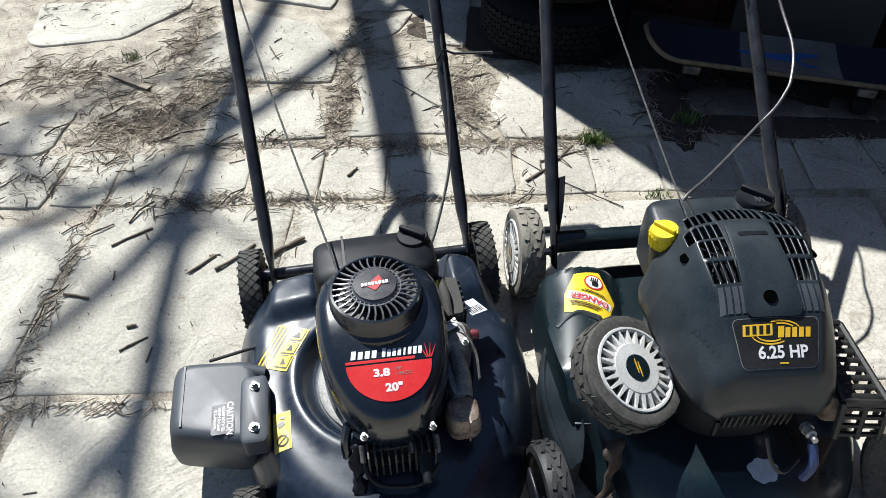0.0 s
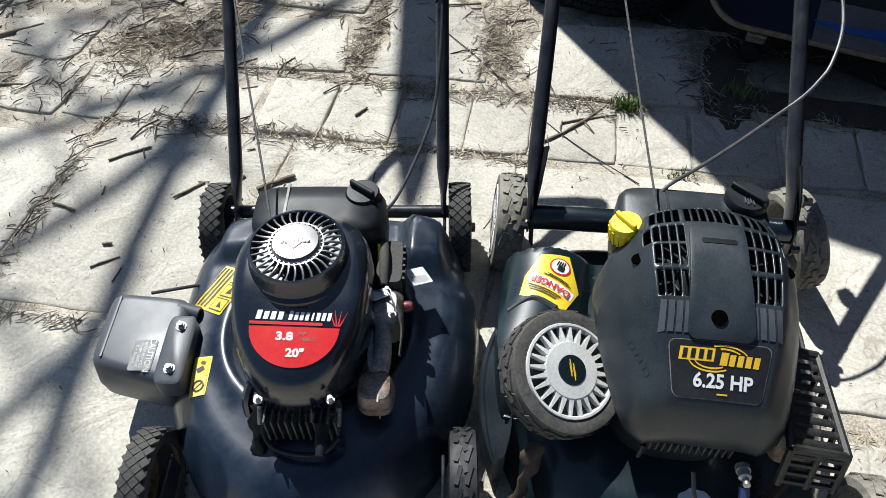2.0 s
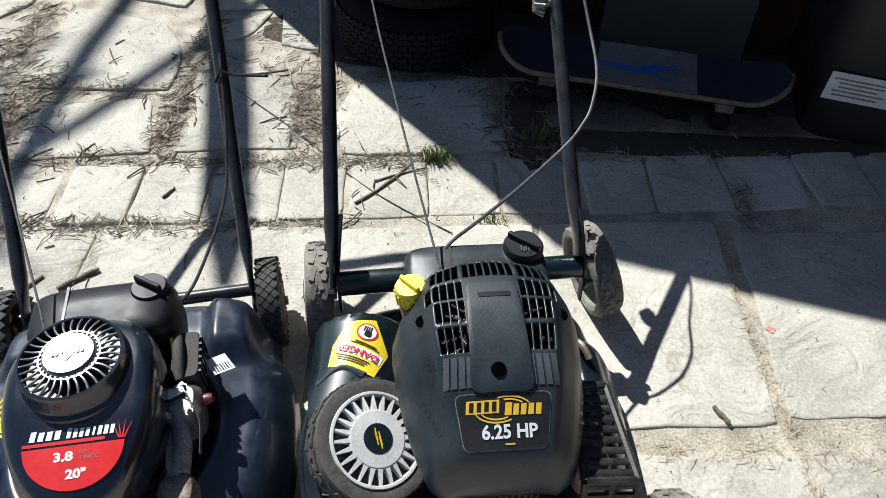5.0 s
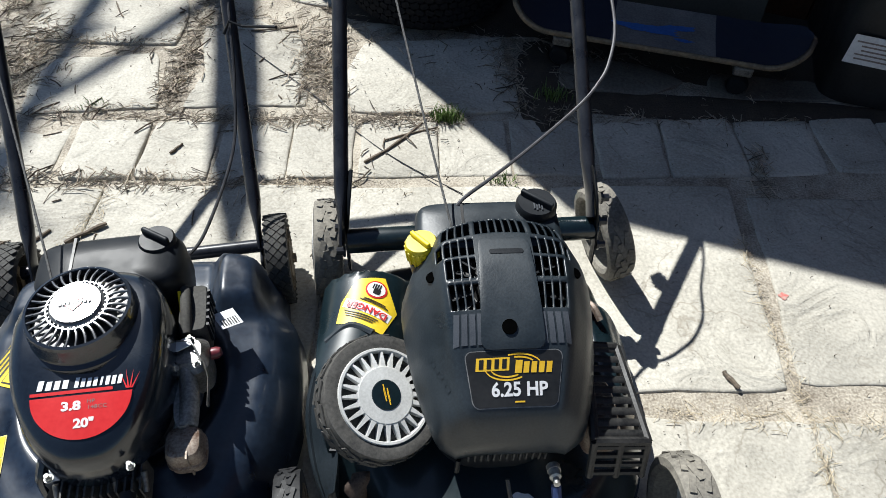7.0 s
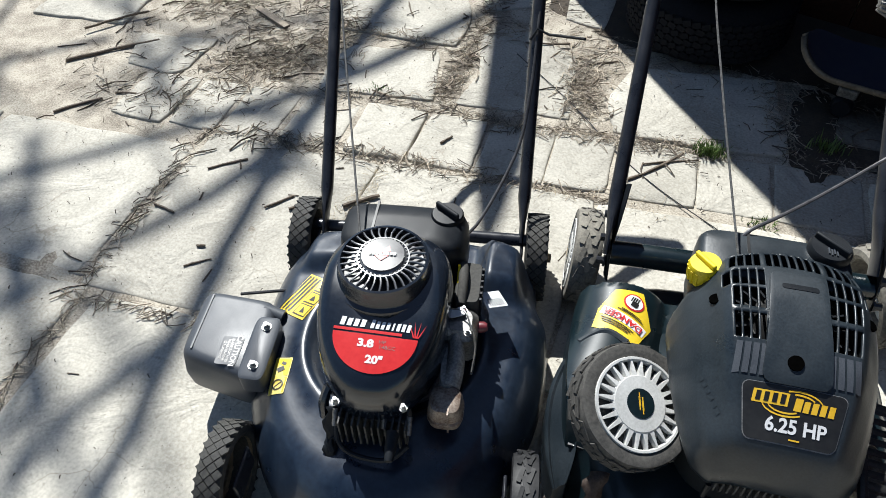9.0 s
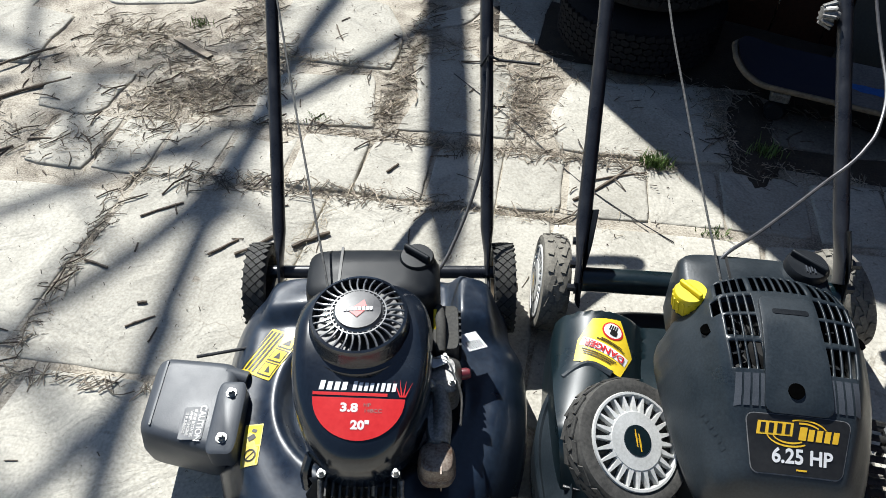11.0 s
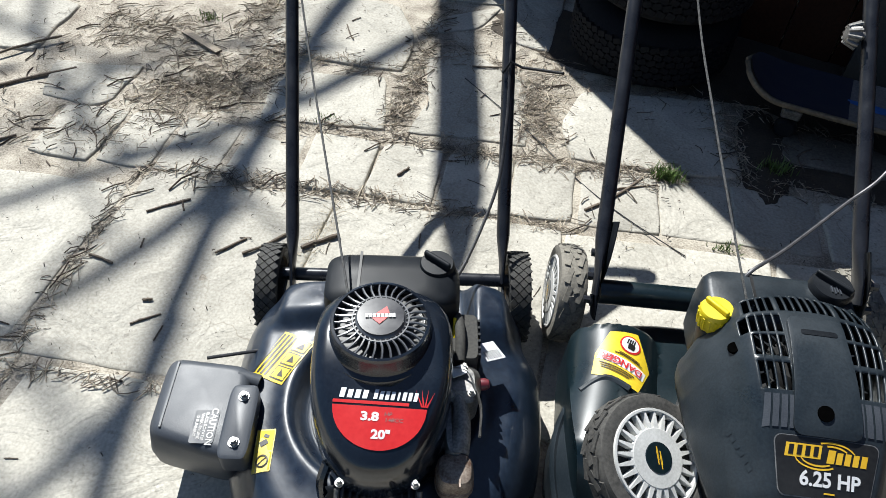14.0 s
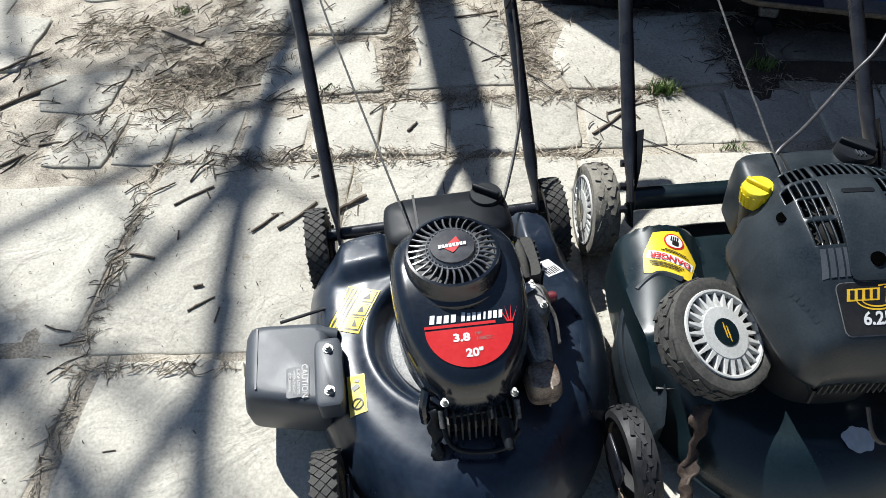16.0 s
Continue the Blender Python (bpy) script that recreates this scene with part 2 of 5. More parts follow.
# red-brown boards, darkened further to stand in for shade the open sky removes
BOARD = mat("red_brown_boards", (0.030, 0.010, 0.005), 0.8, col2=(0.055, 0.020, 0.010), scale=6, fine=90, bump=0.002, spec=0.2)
BARK = mat("tree_bark", (0.10, 0.085, 0.07), 0.9, col2=(0.2, 0.17, 0.14), scale=14, fine=90, bump=0.006)
FADEDYEL = mat("faded_yellow_sticker", (0.60, 0.47, 0.10), 0.5, col2=(0.68, 0.58, 0.22), scale=30)
PAPER = mat("shipping_label", (0.55, 0.56, 0.58), 0.6, col2=(0.68, 0.69, 0.70), scale=30)
BINBLACK = mat("black_bin", (0.008, 0.008, 0.009), 0.5, scale=20)
ROOF = mat("grey_roof_sheet", (0.12, 0.12, 0.12), 0.7, scale=8)


# ---- mesh helpers ----
def part(name, bm, material, parent=None, label="", smooth=True, bevel=0.0, angle=40):
    me = bpy.data.meshes.new(name)
    bmesh.ops.recalc_face_normals(bm, faces=bm.faces)
    bm.to_mesh(me)
    bm.free()
    me.materials.append(material)
    if smooth:
        me.shade_smooth()
        me.set_sharp_from_angle(angle=radians(angle))
    ob = new(name, me)
    ob.parent = parent
    if bevel:
        mod = ob.modifiers.new("bevel", 'BEVEL')
        mod.width, mod.segments, mod.limit_method = bevel, 2, 'ANGLE'
    if label:
        ob["label"] = label
    return ob


def thing(name, m, label, category, group="", kind=""):
    ob = new(name)
    ob.matrix_world = m
    ob.empty_display_size = 0.05
    return tagged(ob, label, category, group, kind)


def bm_box(cx, cy, cz, sx, sy, sz, m=None, bm=None):
    bm = bm or bmesh.new()
    g = bmesh.ops.create_cube(bm, size=1, matrix=Matrix.Translation((cx, cy, cz)) @ (m or Matrix()) @ Matrix.Diagonal((sx, sy, sz, 1)))
    return bm


def bm_lathe(profile, segs=32, m=None, bm=None, closed=False):
    """A body of revolution round z from (radius, height) pairs."""
    bm = bm or bmesh.new()
    m = m or Matrix()
    rings = []
    for r, z in profile:
        if r < 1e-6:
            rings.append([bm.verts.new(m @ Vector((0, 0, z)))])
        else:
            rings.append([bm.verts.new(m @ Vector((r * math.cos(2 * math.pi * k / segs), r * math.sin(2 * math.pi * k / segs), z))) for k in range(segs)])
    pairs = list(zip(rings, rings[1:])) + ([(rings[-1], rings[0])] if closed else [])
    for a, b in pairs:
        for k in range(segs):
            j = (k + 1) % segs
            if len(a) == 1 and len(b) > 1:
                bm.faces.new((a[0], b[k], b[j]))
            elif len(b) == 1 and len(a) > 1:
                bm.faces.new((a[k], a[j], b[0]))
            elif len(a) > 1:
                bm.faces.new((a[k], a[j], b[j], b[k]))
    return bm


def smooth_path(pts, n=8):
    pts = [Vector(p) for p in pts]
    out = []
    for i in range(len(pts) - 1):
        p0, p1, p2, p3 = pts[max(i - 1, 0)], pts[i], pts[i + 1], pts[min(i + 2, len(pts) - 1)]
        for k in range(n):
            t = k / n
            out.append(0.5 * ((2 * p1) + (p2 - p0) * t + (2 * p0 - 5 * p1 + 4 * p2 - p3) * t * t + (3 * p1 - p0 - 3 * p2 + p3) * t ** 3))
    return out + [pts[-1]]


def bm_tube(pts, r, segs=10, bm=None, squash=None):
    """A tube along points; r is one radius or one for each point; squash narrows it sideways point by point."""
    bm = bm or bmesh.new()
    pts = [Vector(p) for p in pts]
    rs = r if isinstance(r, (list, tuple)) else [r] * len(pts)
    rings = []
    side = None
    for i, p in enumerate(pts):
        d = (pts[min(i + 1, len(pts) - 1)] - pts[max(i - 1, 0)]).normalized()
        if side is None:
            side = d.cross(Vector((0, 0, 1)) if abs(d.z) < 0.95 else Vector((1, 0, 0))).normalized()
        side = (side - d * side.dot(d)).normalized()
        up = d.cross(side)
        q = squash[i] if squash else 1
        rings.append([bm.verts.new(p + rs[i] * (side * q * math.cos(2 * math.pi * k / segs) + up * math.sin(2 * math.pi * k / segs) * (2 - q))) for k in range(segs)])
    for a, b in zip(rings, rings[1:]):
        for k in range(segs):
            j = (k + 1) % segs
            bm.faces.new((a[k], a[j], b[j], b[k]))
    bm.faces.new(rings[0][::-1])
    bm.faces.new(rings[-1])
    return bm


def bm_grid(us, vs, fn, skip=None, bm=None):
    """A sheet fn(u, v) over the grid lines us and vs, leaving out the cells for which skip(u, v) holds."""
    bm = bm or bmesh.new()
    vert = [[bm.verts.new(fn(u, v)) for v in vs] for u in us]
    for i in range(len(us) - 1):
        for j in range(len(vs) - 1):
            if skip and skip((us[i] + us[i + 1]) / 2, (vs[j] + vs[j + 1]) / 2):
                continue
            bm.faces.new((vert[i][j], vert[i + 1][j], vert[i + 1][j + 1], vert[i][j + 1]))
    return bm


def bm_loft(rings, cap=True, bm=None):
    bm = bm or bmesh.new()
    vs = [[bm.verts.new(p) for p in ring] for ring in rings]
    n = len(vs[0])
    for a, b in zip(vs, vs[1:]):
        for k in range(n):
            j = (k + 1) % n
            bm.faces.new((a[k], a[j], b[j], b[k]))
    if cap:
        bm.faces.new(vs[0][::-1])
        bm.faces.new(vs[-1])
    return bm


def super_ring(cx, cy, a, b, z, p=3.0, n=40, fn=None):
    out = []
    for k in range(n):
        t = 2 * math.pi * k / n
        c, s = math.cos(t), math.sin(t)
        x = cx + a * math.copysign(abs(c) ** (2 / p), c)
        y = cy + b * math.copysign(abs(s) ** (2 / p), s)
        out.append(Vector((x, y, z if fn is None else fn(x, y))))
    return out


def bm_poly(pts, thick=0.0, bm=None):
    bm = bm or bmesh.new()
    f = bm.faces.new([bm.verts.new((*p, 0) if len(p) == 2 else p) for p in pts])
    if thick:
        g = bmesh.ops.extrude_face_region(bm, geom=[f])
        bmesh.ops.translate(bm, vec=(0, 0, thick), verts=[v for v in g["geom"] if isinstance(v, bmesh.types.BMVert)])
    return bm


def place_bm(bm, m):
    bmesh.ops.transform(bm, matrix=m, verts=bm.verts)
    return bm


def letters(text, size, m=None, bold=0.0, stretch=1.0):
    """Flat lettering in the built-in font, centred."""
    cu = bpy.data.curves.new("letters", 'FONT')
    cu.body, cu.size, cu.align_x, cu.align_y, cu.offset, cu.resolution_u = text, size, 'CENTER', 'CENTER', bold, 3
    ob = bpy.data.objects.new("letters", cu)
    scene.collection.objects.link(ob)
    dg = bpy.context.evaluated_depsgraph_get()
    me = bpy.data.meshes.new_from_object(ob.evaluated_get(dg))
    bm = bmesh.new()
    bm.from_mesh(me)
    bpy.data.objects.remove(ob)
    bpy.data.curves.remove(cu)
    bpy.data.meshes.remove(me)
    bmesh.ops.scale(bm, vec=(stretch, 1, 1), verts=bm.verts)
    return place_bm(bm, m) if m else bm


def cut_fine(bm, step):
    """Splits a flat shape on a lattice, so that it can follow a curved surface."""
    xs = [v.co.x for v in bm.verts]
    ys = [v.co.y for v in bm.verts]
    for lo, hi, ax in ((min(xs), max(xs), 0), (min(ys), max(ys), 1)):
        k = lo + step
        while k < hi:
            co, no = [0, 0, 0], [0, 0, 0]
            co[ax], no[ax] = k, 1
            bmesh.ops.bisect_plane(bm, geom=bm.verts[:] + bm.edges[:] + bm.faces[:], plane_co=co, plane_no=no)
            k += step
    return bm


def drape(bm, fn, lift):
    for v in bm.verts:
        v.co.z = fn(v.co.x, v.co.y) + lift + v.co.z
    return bm


def rect(cx, cy, w, h, ang=0.0, r=0.0, n=5):
    pts = []
    if r:
        for sx, sy, a0 in ((1, 1, 0), (-1, 1, 90), (-1, -1, 180), (1, -1, 270)):
            for k in range(n):
                a = radians(a0 + 90 * k / (n - 1))
                pts.append((sx * (w / 2 - r) + r * math.cos(a), sy * (h / 2 - r) + r * math.sin(a)))
    else:
        pts = [(w / 2, h / 2), (-w / 2, h / 2), (-w / 2, -h / 2), (w / 2, -h / 2)]
    c, s = math.cos(radians(ang)), math.sin(radians(ang))
    return [(cx + x * c - y * s, cy + x * s + y * c) for x, y in pts]


# ---- ground ----
def soil_z(x, y):
    d = max(0.0, math.hypot(x, y - 1) - 3.0)
    k = 1.0 if d == 0 else max(0.0, 1 - d / 2)
    return -0.0048 + k * (0.0035 * noise.noise((x * 3.1, y * 3.1, 0.3)) + 0.002 * noise.noise((x * 17, y * 17, 4)))


def axis_lines(lo, hi, step):
    near = [lo + i * step for i in range(int((hi - lo) / step) + 1)]
    return [-3000, -400, -60, -12, -5] + near + [5.5, 12, 60, 400, 3000]


ground = part("ground", bm_grid(axis_lines(-3, 3, 0.03), axis_lines(-2, 4, 0.03), lambda u, v: Vector((u, v, soil_z(u, v)))), SAND)
tagged(ground, "dry sandy soil between pale flagstones", "ground", kind="structure")


def soil_patch(cx, cy, a, b, seed, rise, material, label):
    def edge(t):
        return 1 + 0.22 * noise.noise((math.cos(t) * 1.5, math.sin(t) * 1.5, seed)) + 0.10 * noise.noise((math.cos(t) * 6, math.sin(t) * 6, seed))

    def at(u, v):
        r = v * edge(u)
        x, y = cx + a * r * math.cos(u), cy + b * r * math.sin(u)
        return Vector((x, y, rise * (1 - v ** 3) + 0.005 * noise.noise((x * 14, y * 14, seed)) * (1 - v) - 0.004 * v))
    ob = part("soil_patch", bm_grid([2 * math.pi * k / 60 for k in range(61)], [0.02 + 0.98 * k / 14 for k in range(15)], at), material)
    return tagged(ob, label, "soil", kind="stuff")


# dark brown soil; deep shade by the shed is also put into these patches
soil_patch(1.50, 2.10, 0.92, 0.30, 2.0, 0.012, DARKSOIL, "dark soil with rotted leaves beside the shed, deepened for shade")
soil_patch(0.42, 2.24, 0.62, 0.21, 3.0, 0.006, DARKSOIL, "dark soil round the stacked tyres, deepened for shade")
soil_patch(0.63, 1.78, 0.075, 0.20, 5.0, 0.007, DARKSOIL, "dark soil in a gap between slabs")
soil_patch(1.05, 1.72, 0.55, 0.055, 7.0, 0.006, DARKSOIL, "dark soil along the shaded joint")

# background things in the shade
WALLDIR = Vector((0.964, -0.265, 0)).normalized()
WALL0 = Vector((-0.446, 2.665, 0))


def shed_wall():
    w = thing("wall_north", Matrix.Translation(WALL0) @ pose(0, 0, 0, 0, 0, math.degrees(math.atan2(WALLDIR.y, WALLDIR.x))), "red-brown vertical board wall of a shed, in shade", "wall", kind="structure")
    for k in range(36):
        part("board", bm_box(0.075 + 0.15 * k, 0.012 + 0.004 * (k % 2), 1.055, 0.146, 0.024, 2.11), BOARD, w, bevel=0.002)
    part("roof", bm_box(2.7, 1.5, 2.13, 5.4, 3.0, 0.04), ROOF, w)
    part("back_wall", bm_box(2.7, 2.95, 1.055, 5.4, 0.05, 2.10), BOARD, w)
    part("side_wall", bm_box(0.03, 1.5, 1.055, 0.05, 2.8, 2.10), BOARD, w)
    return w


shed_wall()
# added board wall, never in view: blocks sky light to deepen the shade
side = part("added_wall_east", bm_box(2.32, 0.60, 1.05, 0.05, 2.45, 2.10), BOARD)
tagged(side, "added unseen dark board wall that blocks sky light", "wall", kind="structure")


def car_tyre(m, label):
    t = thing("car_tyre", m, label, "tyre", group="stacked tyres")
    R, w = 0.235, 0.185
    prof = [(R - 0.105, 0.012), (R - 0.07, 0.0), (R - 0.03, 0.012), (R - 0.008, 0.035), (R - 0.006, w / 2), (R - 0.008, w - 0.035), (R - 0.03, w - 0.012), (R - 0.07, w), (R - 0.105, w - 0.012), (R - 0.10, w / 2)]
    part("casing", bm_lathe(prof, 64, closed=True), CARTYRE, t)
    bm = bmesh.new()
    rows = 6
    for j in range(rows):
        n = 56
        for k in range(n):
            a = 2 * math.pi * (k + 0.5 * (j % 2)) / n
            z = 0.036 + (w - 0.072) * (j + 0.5) / rows
            m2 = pose(0, 0, z, 0, 0, math.degrees(a)) @ Matrix.Translation((R - 0.006, 0, 0)) @ pose(0, 0, 0, 18 if j % 2 else -18, 0, 0)
            bmesh.ops.create_cube(bm, size=1, matrix=m2 @ Matrix.Diagonal((0.014, 0.023, 0.0165, 1)))
    part("tread", bm, CARTYRE, t)
    return t


car_tyre(pose(0.305, 2.19, 0.004, 0, 0, 10), "worn black car tyre lying flat on the flagstones")
car_tyre(pose(0.315, 2.20, 0.192, 0, 1.5, 40), "worn black car tyre stacked on another tyre")


def skateboard():
    a, b = Vector((0.545, 1.965)), Vector((1.30, 1.805))
    d = b - a
    L = d.length
    s = thing("skateboard", pose((a.x + b.x) / 2, (a.y + b.y) / 2, 0, 0, 0, math.degrees(math.atan2(d.y, d.x))), "old skateboard with navy grip tape and blue worn graphic", "skateboard")

    def z(u):
        e = max(0, abs(u) - 0.27)
        return 0.112 + 0.55 * e * e * 6

    def half(u):
        e = abs(u) / (L / 2)
        return 0.102 * max(0.0, 1 - max(0, (e - 0.68) / 0.32) ** 2.6) ** 0.5

    us = [L / 2 * (-1 + 2 * i / 60) * 0.9995 for i in range(61)]
    vs = [-1 + i / 6 for i in range(13)]

    def sheet(lift, inset=0.0, lo=-9, hi=9):
        uu = [u for u in us if lo <= u <= hi]
        return bm_grid(uu, vs, lambda u, v: Vector((u * (1 - inset), v * max(0.002, half(u) - inset * 0.1), z(u) + lift + 0.006 * v * v)))

    deck = part("deck", sheet(0), PLYEDGE, s, "scuffed plywood edge")
    md = deck.modifiers.new("solid", 'SOLIDIFY')
    md.thickness, md.offset = 0.013, 0
    part("grip_tape", sheet(0.0085, 0.02, -1, -0.11), GRIP, s)
    part("grip_tape", sheet(0.0085, 0.02, 0.15, 1), GRIP, s)
    part("bare_top", sheet(0.0080, 0.02, -0.13, 0.17), PLY, s, "grey worn bare plywood")
    for cu, cv, w, h, ang in ((-0.02, -0.012, 0.17, 0.040, -6), (0.055, 0.012, 0.10, 0.026, 12), (0.07, -0.045, 0.05, 0.014, 0)):
        ring = [2 * math.pi * k / 30 for k in range(30)]
        ca, sa = math.cos(radians(ang)), math.sin(radians(ang))
        blob = [(0.5 * w * math.cos(t) * (1 + 0.2 * math.sin(3 * t + cu * 90) + 0.09 * math.sin(11 * t)), 0.5 * h * math.sin(t) * (1 + 0.25 * math.cos(2 * t + cv * 90) + 0.1 * math.cos(9 * t))) for t in ring]
        bm = cut_fine(bm_poly([(cu + x * ca - y * sa, cv + x * sa + y * ca) for x, y in blob]), 0.03)
        part("graphic", drape(bm, lambda x, y: z(x) + 0.006 * (y / 0.1) ** 2, 0.0095), BLUEPAINT, s, "blue worn paint")
    for u in (-0.235, 0.235):
        part("truck", bm_box(u, 0, 0.075, 0.05, 0.14, 0.028), ALU, s, bevel=0.006)
        for v in (-0.052, 0.085):
            part("wheel", bm_lathe([(0.0, -0.016), (0.022, -0.016), (0.028, -0.008), (0.028, 0.008), (0.022, 0.016), (0.0, 0.016)], 20, pose(u, v, 0.029, 90, 0, 0)), BLACK, s)


skateboard()


def black_tote():
    m = pose(1.325, 1.755, 0, 0, 0, -12)
    t = thing("black_bin", m, "black plastic storage bin with white paper labels", "bin")
    part("body", bm_loft([super_ring(0.3, 0.25, 0.27, 0.22, 0.0, 8), super_ring(0.3, 0.25, 0.30, 0.25, 0.5, 8)]), BINBLACK, t)
    part("rim", bm_loft([super_ring(0.3, 0.25, 0.315, 0.265, 0.48, 8), super_ring(0.3, 0.25, 0.315, 0.265, 0.505, 8)]), BINBLACK, t)
    for x, z, w, h in ((0.120, 0.168, 0.17, 0.075), (0.215, 0.278, 0.13, 0.07)):
        lab = part("paper_label", place_bm(bm_poly(rect(0, 0, w, h, -3), 0.0008), Matrix.Translation((x, 0.007 - 0.0 * z, z)) @ pose(0, 0, 0, 86.5, 0, 0)), PAPER, t, "white paper label with grey print")
        for k in range(5):
            part("print_bar", place_bm(bm_poly(rect(-0.01 + 0.006 * (k % 2), 0.022 - 0.011 * k, w * (0.75 - 0.1 * (k % 3)), 0.004, -3), 0.0004), Matrix.Translation((x, 0.0055, z)) @ pose(0, 0, 0, 86.5, 0, 0)), GREYINK, lab)


black_tote()


# ---- tree that stands behind, beyond the view, whose bare limbs throw the shadows ----
def lift(x, y, h):
    return Vector((x, y, 0)) + SUN * (h / SUN.z)


def tree():
    t = thing("bare_tree", Matrix(), "tall bare tree with forking leafless limbs", "tree")

    def limb(name, pts, r0, r1, par=t):
        p = smooth_path(pts, 5)
        p = [q + 0.03 * noise.noise_vector(q * 1.3) for q in p]
        return part(name, bm_tube(p, [r0 + (r1 - r0) * i / (len(p) - 1) for i in range(len(p))], 9), BARK, par)

    base = Vector((-4.4, 6.4, 0))
    trunk = limb("trunk", [base, base + Vector((0.1, -0.1, 1.5)), base + Vector((0.25, -0.3, 3.2)), base + Vector((0.35, -0.55, 5.2))], 0.2, 0.09)
    fork = base + Vector((0.25, -0.3, 3.2))
    fork2 = base + Vector((0.35, -0.55, 5.2))
    # the broad straight shadow
    limb("limb", [fork, lift(-0.62, 3.4, 3.4), lift(-0.33, 2.4, 3.1), lift(-0.10, 1.40, 2.8)], 0.072, 0.060)
    limb("limb", [lift(-0.10, 1.40, 2.8), lift(-0.07, 1.26, 2.75), lift(-0.05, 1.15, 2.8)], 0.058, 0.012)
    # the shadow that forks beside the first machine
    limb("limb", [fork2, lift(-0.75, 3.2, 5.0), lift(-0.66, 2.35, 4.8), lift(-0.66, 1.75, 4.7), lift(-0.64, 1.42, 4.6), lift(-0.585, 1.0, 4.5), lift(-0.52, 0.65, 4.4), lift(-0.45, 0.2, 4.3)], 0.042, 0.020)
    limb("limb", [fork2, lift(0.05, 3.0, 5.2), lift(-0.2, 2.42, 4.6), lift(-0.44, 1.95, 4.7), lift(-0.64, 1.62, 4.7), lift(-0.9, 1.33, 5.0), lift(-1.2, 1.0, 5.2), lift(-1.7, 0.6, 5.4)], 0.036, 0.016)
    # thinner boughs
    limb("bough", [lift(-0.64, 1.45, 4.6), lift(-0.72, 1.1, 4.9), lift(-0.87, 0.8, 5.2), lift(-1.05, 0.4, 5.4)], 0.024, 0.012)
    limb("bough", [lift(-0.62, 1.3, 4.55), lift(-0.75, 0.98, 4.9), lift(-0.98, 0.62, 5.2)], 0.018, 0.010)
    limb("bough", [fork2, lift(-1.9, 2.8, 6), lift(-1.6, 2.0, 6), lift(-1.3, 1.6, 6), lift(-0.95, 1.36, 5.6), lift(-0.66, 1.44, 4.7)], 0.022, 0.014)
    limb("bough", [fork2, lift(-2.1, 2.2, 6.2), lift(-1.65, 1.80, 6.2), lift(-1.05, 1.68, 6.2), lift(-0.72, 1.7, 6.0)], 0.022, 0.012)
    limb("bough", [lift(-2.0, 1.5, 7.2), lift(-1.4, 1.0, 7.2), lift(-0.85, 0.62, 7.0), lift(-0.45, 0.30, 7.0)], 0.035, 0.02)
    limb("bough", [lift(-1.3, 1.15, 7.0), lift(-0.95, 0.72, 7.2), lift(-0.70, 0.45, 7.2), lift(-0.5, 0.0, 7.2)], 0.03, 0.02)
    limb("bough", [lift(-1.7, 1.0, 7.5), lift(-1.1, 0.85, 7.5), lift(-0.6, 0.62, 7.4), lift(-0.3, 0.35, 7.4)], 0.028, 0.014)
    limb("bough", [lift(-0.56, 0.9, 4.5), lift(-0.55, 0.68, 4.8), lift(-0.62, 0.45, 5.0), lift(-0.6, 0.1, 5.2)], 0.030, 0.014)
    rng = random.Random(5)
    for k in range(26):
        x, y = rng.uniform(-2.2, -0.55), rng.uniform(0.2, 2.2)
        a = rng.uniform(-1.0, 0.4) - 1.4
        l = rng.uniform(0.3, 0.8)
        h = rng.uniform(4.2, 5.6)
        limb("twig", [lift(x, y, h), lift(x + l * 0.5 * math.cos(a), y + l * 0.5 * math.sin(a), h + 0.1), lift(x + l * math.cos(a + 0.3), y + l * math.sin(a + 0.3), h + 0.25)], 0.016, 0.006)


tree()


panel = part("metal_sheet", bm_box(0.21, 0, 0.24, 0.42, 0.012, 0.48), SHEET, bevel=0.003)
panel.matrix_world = pose(0.86, 2.17, 0.005, -12, 0, -15.4)
tagged(panel, "dull grey sheet leaning on the shed wall", "panel")


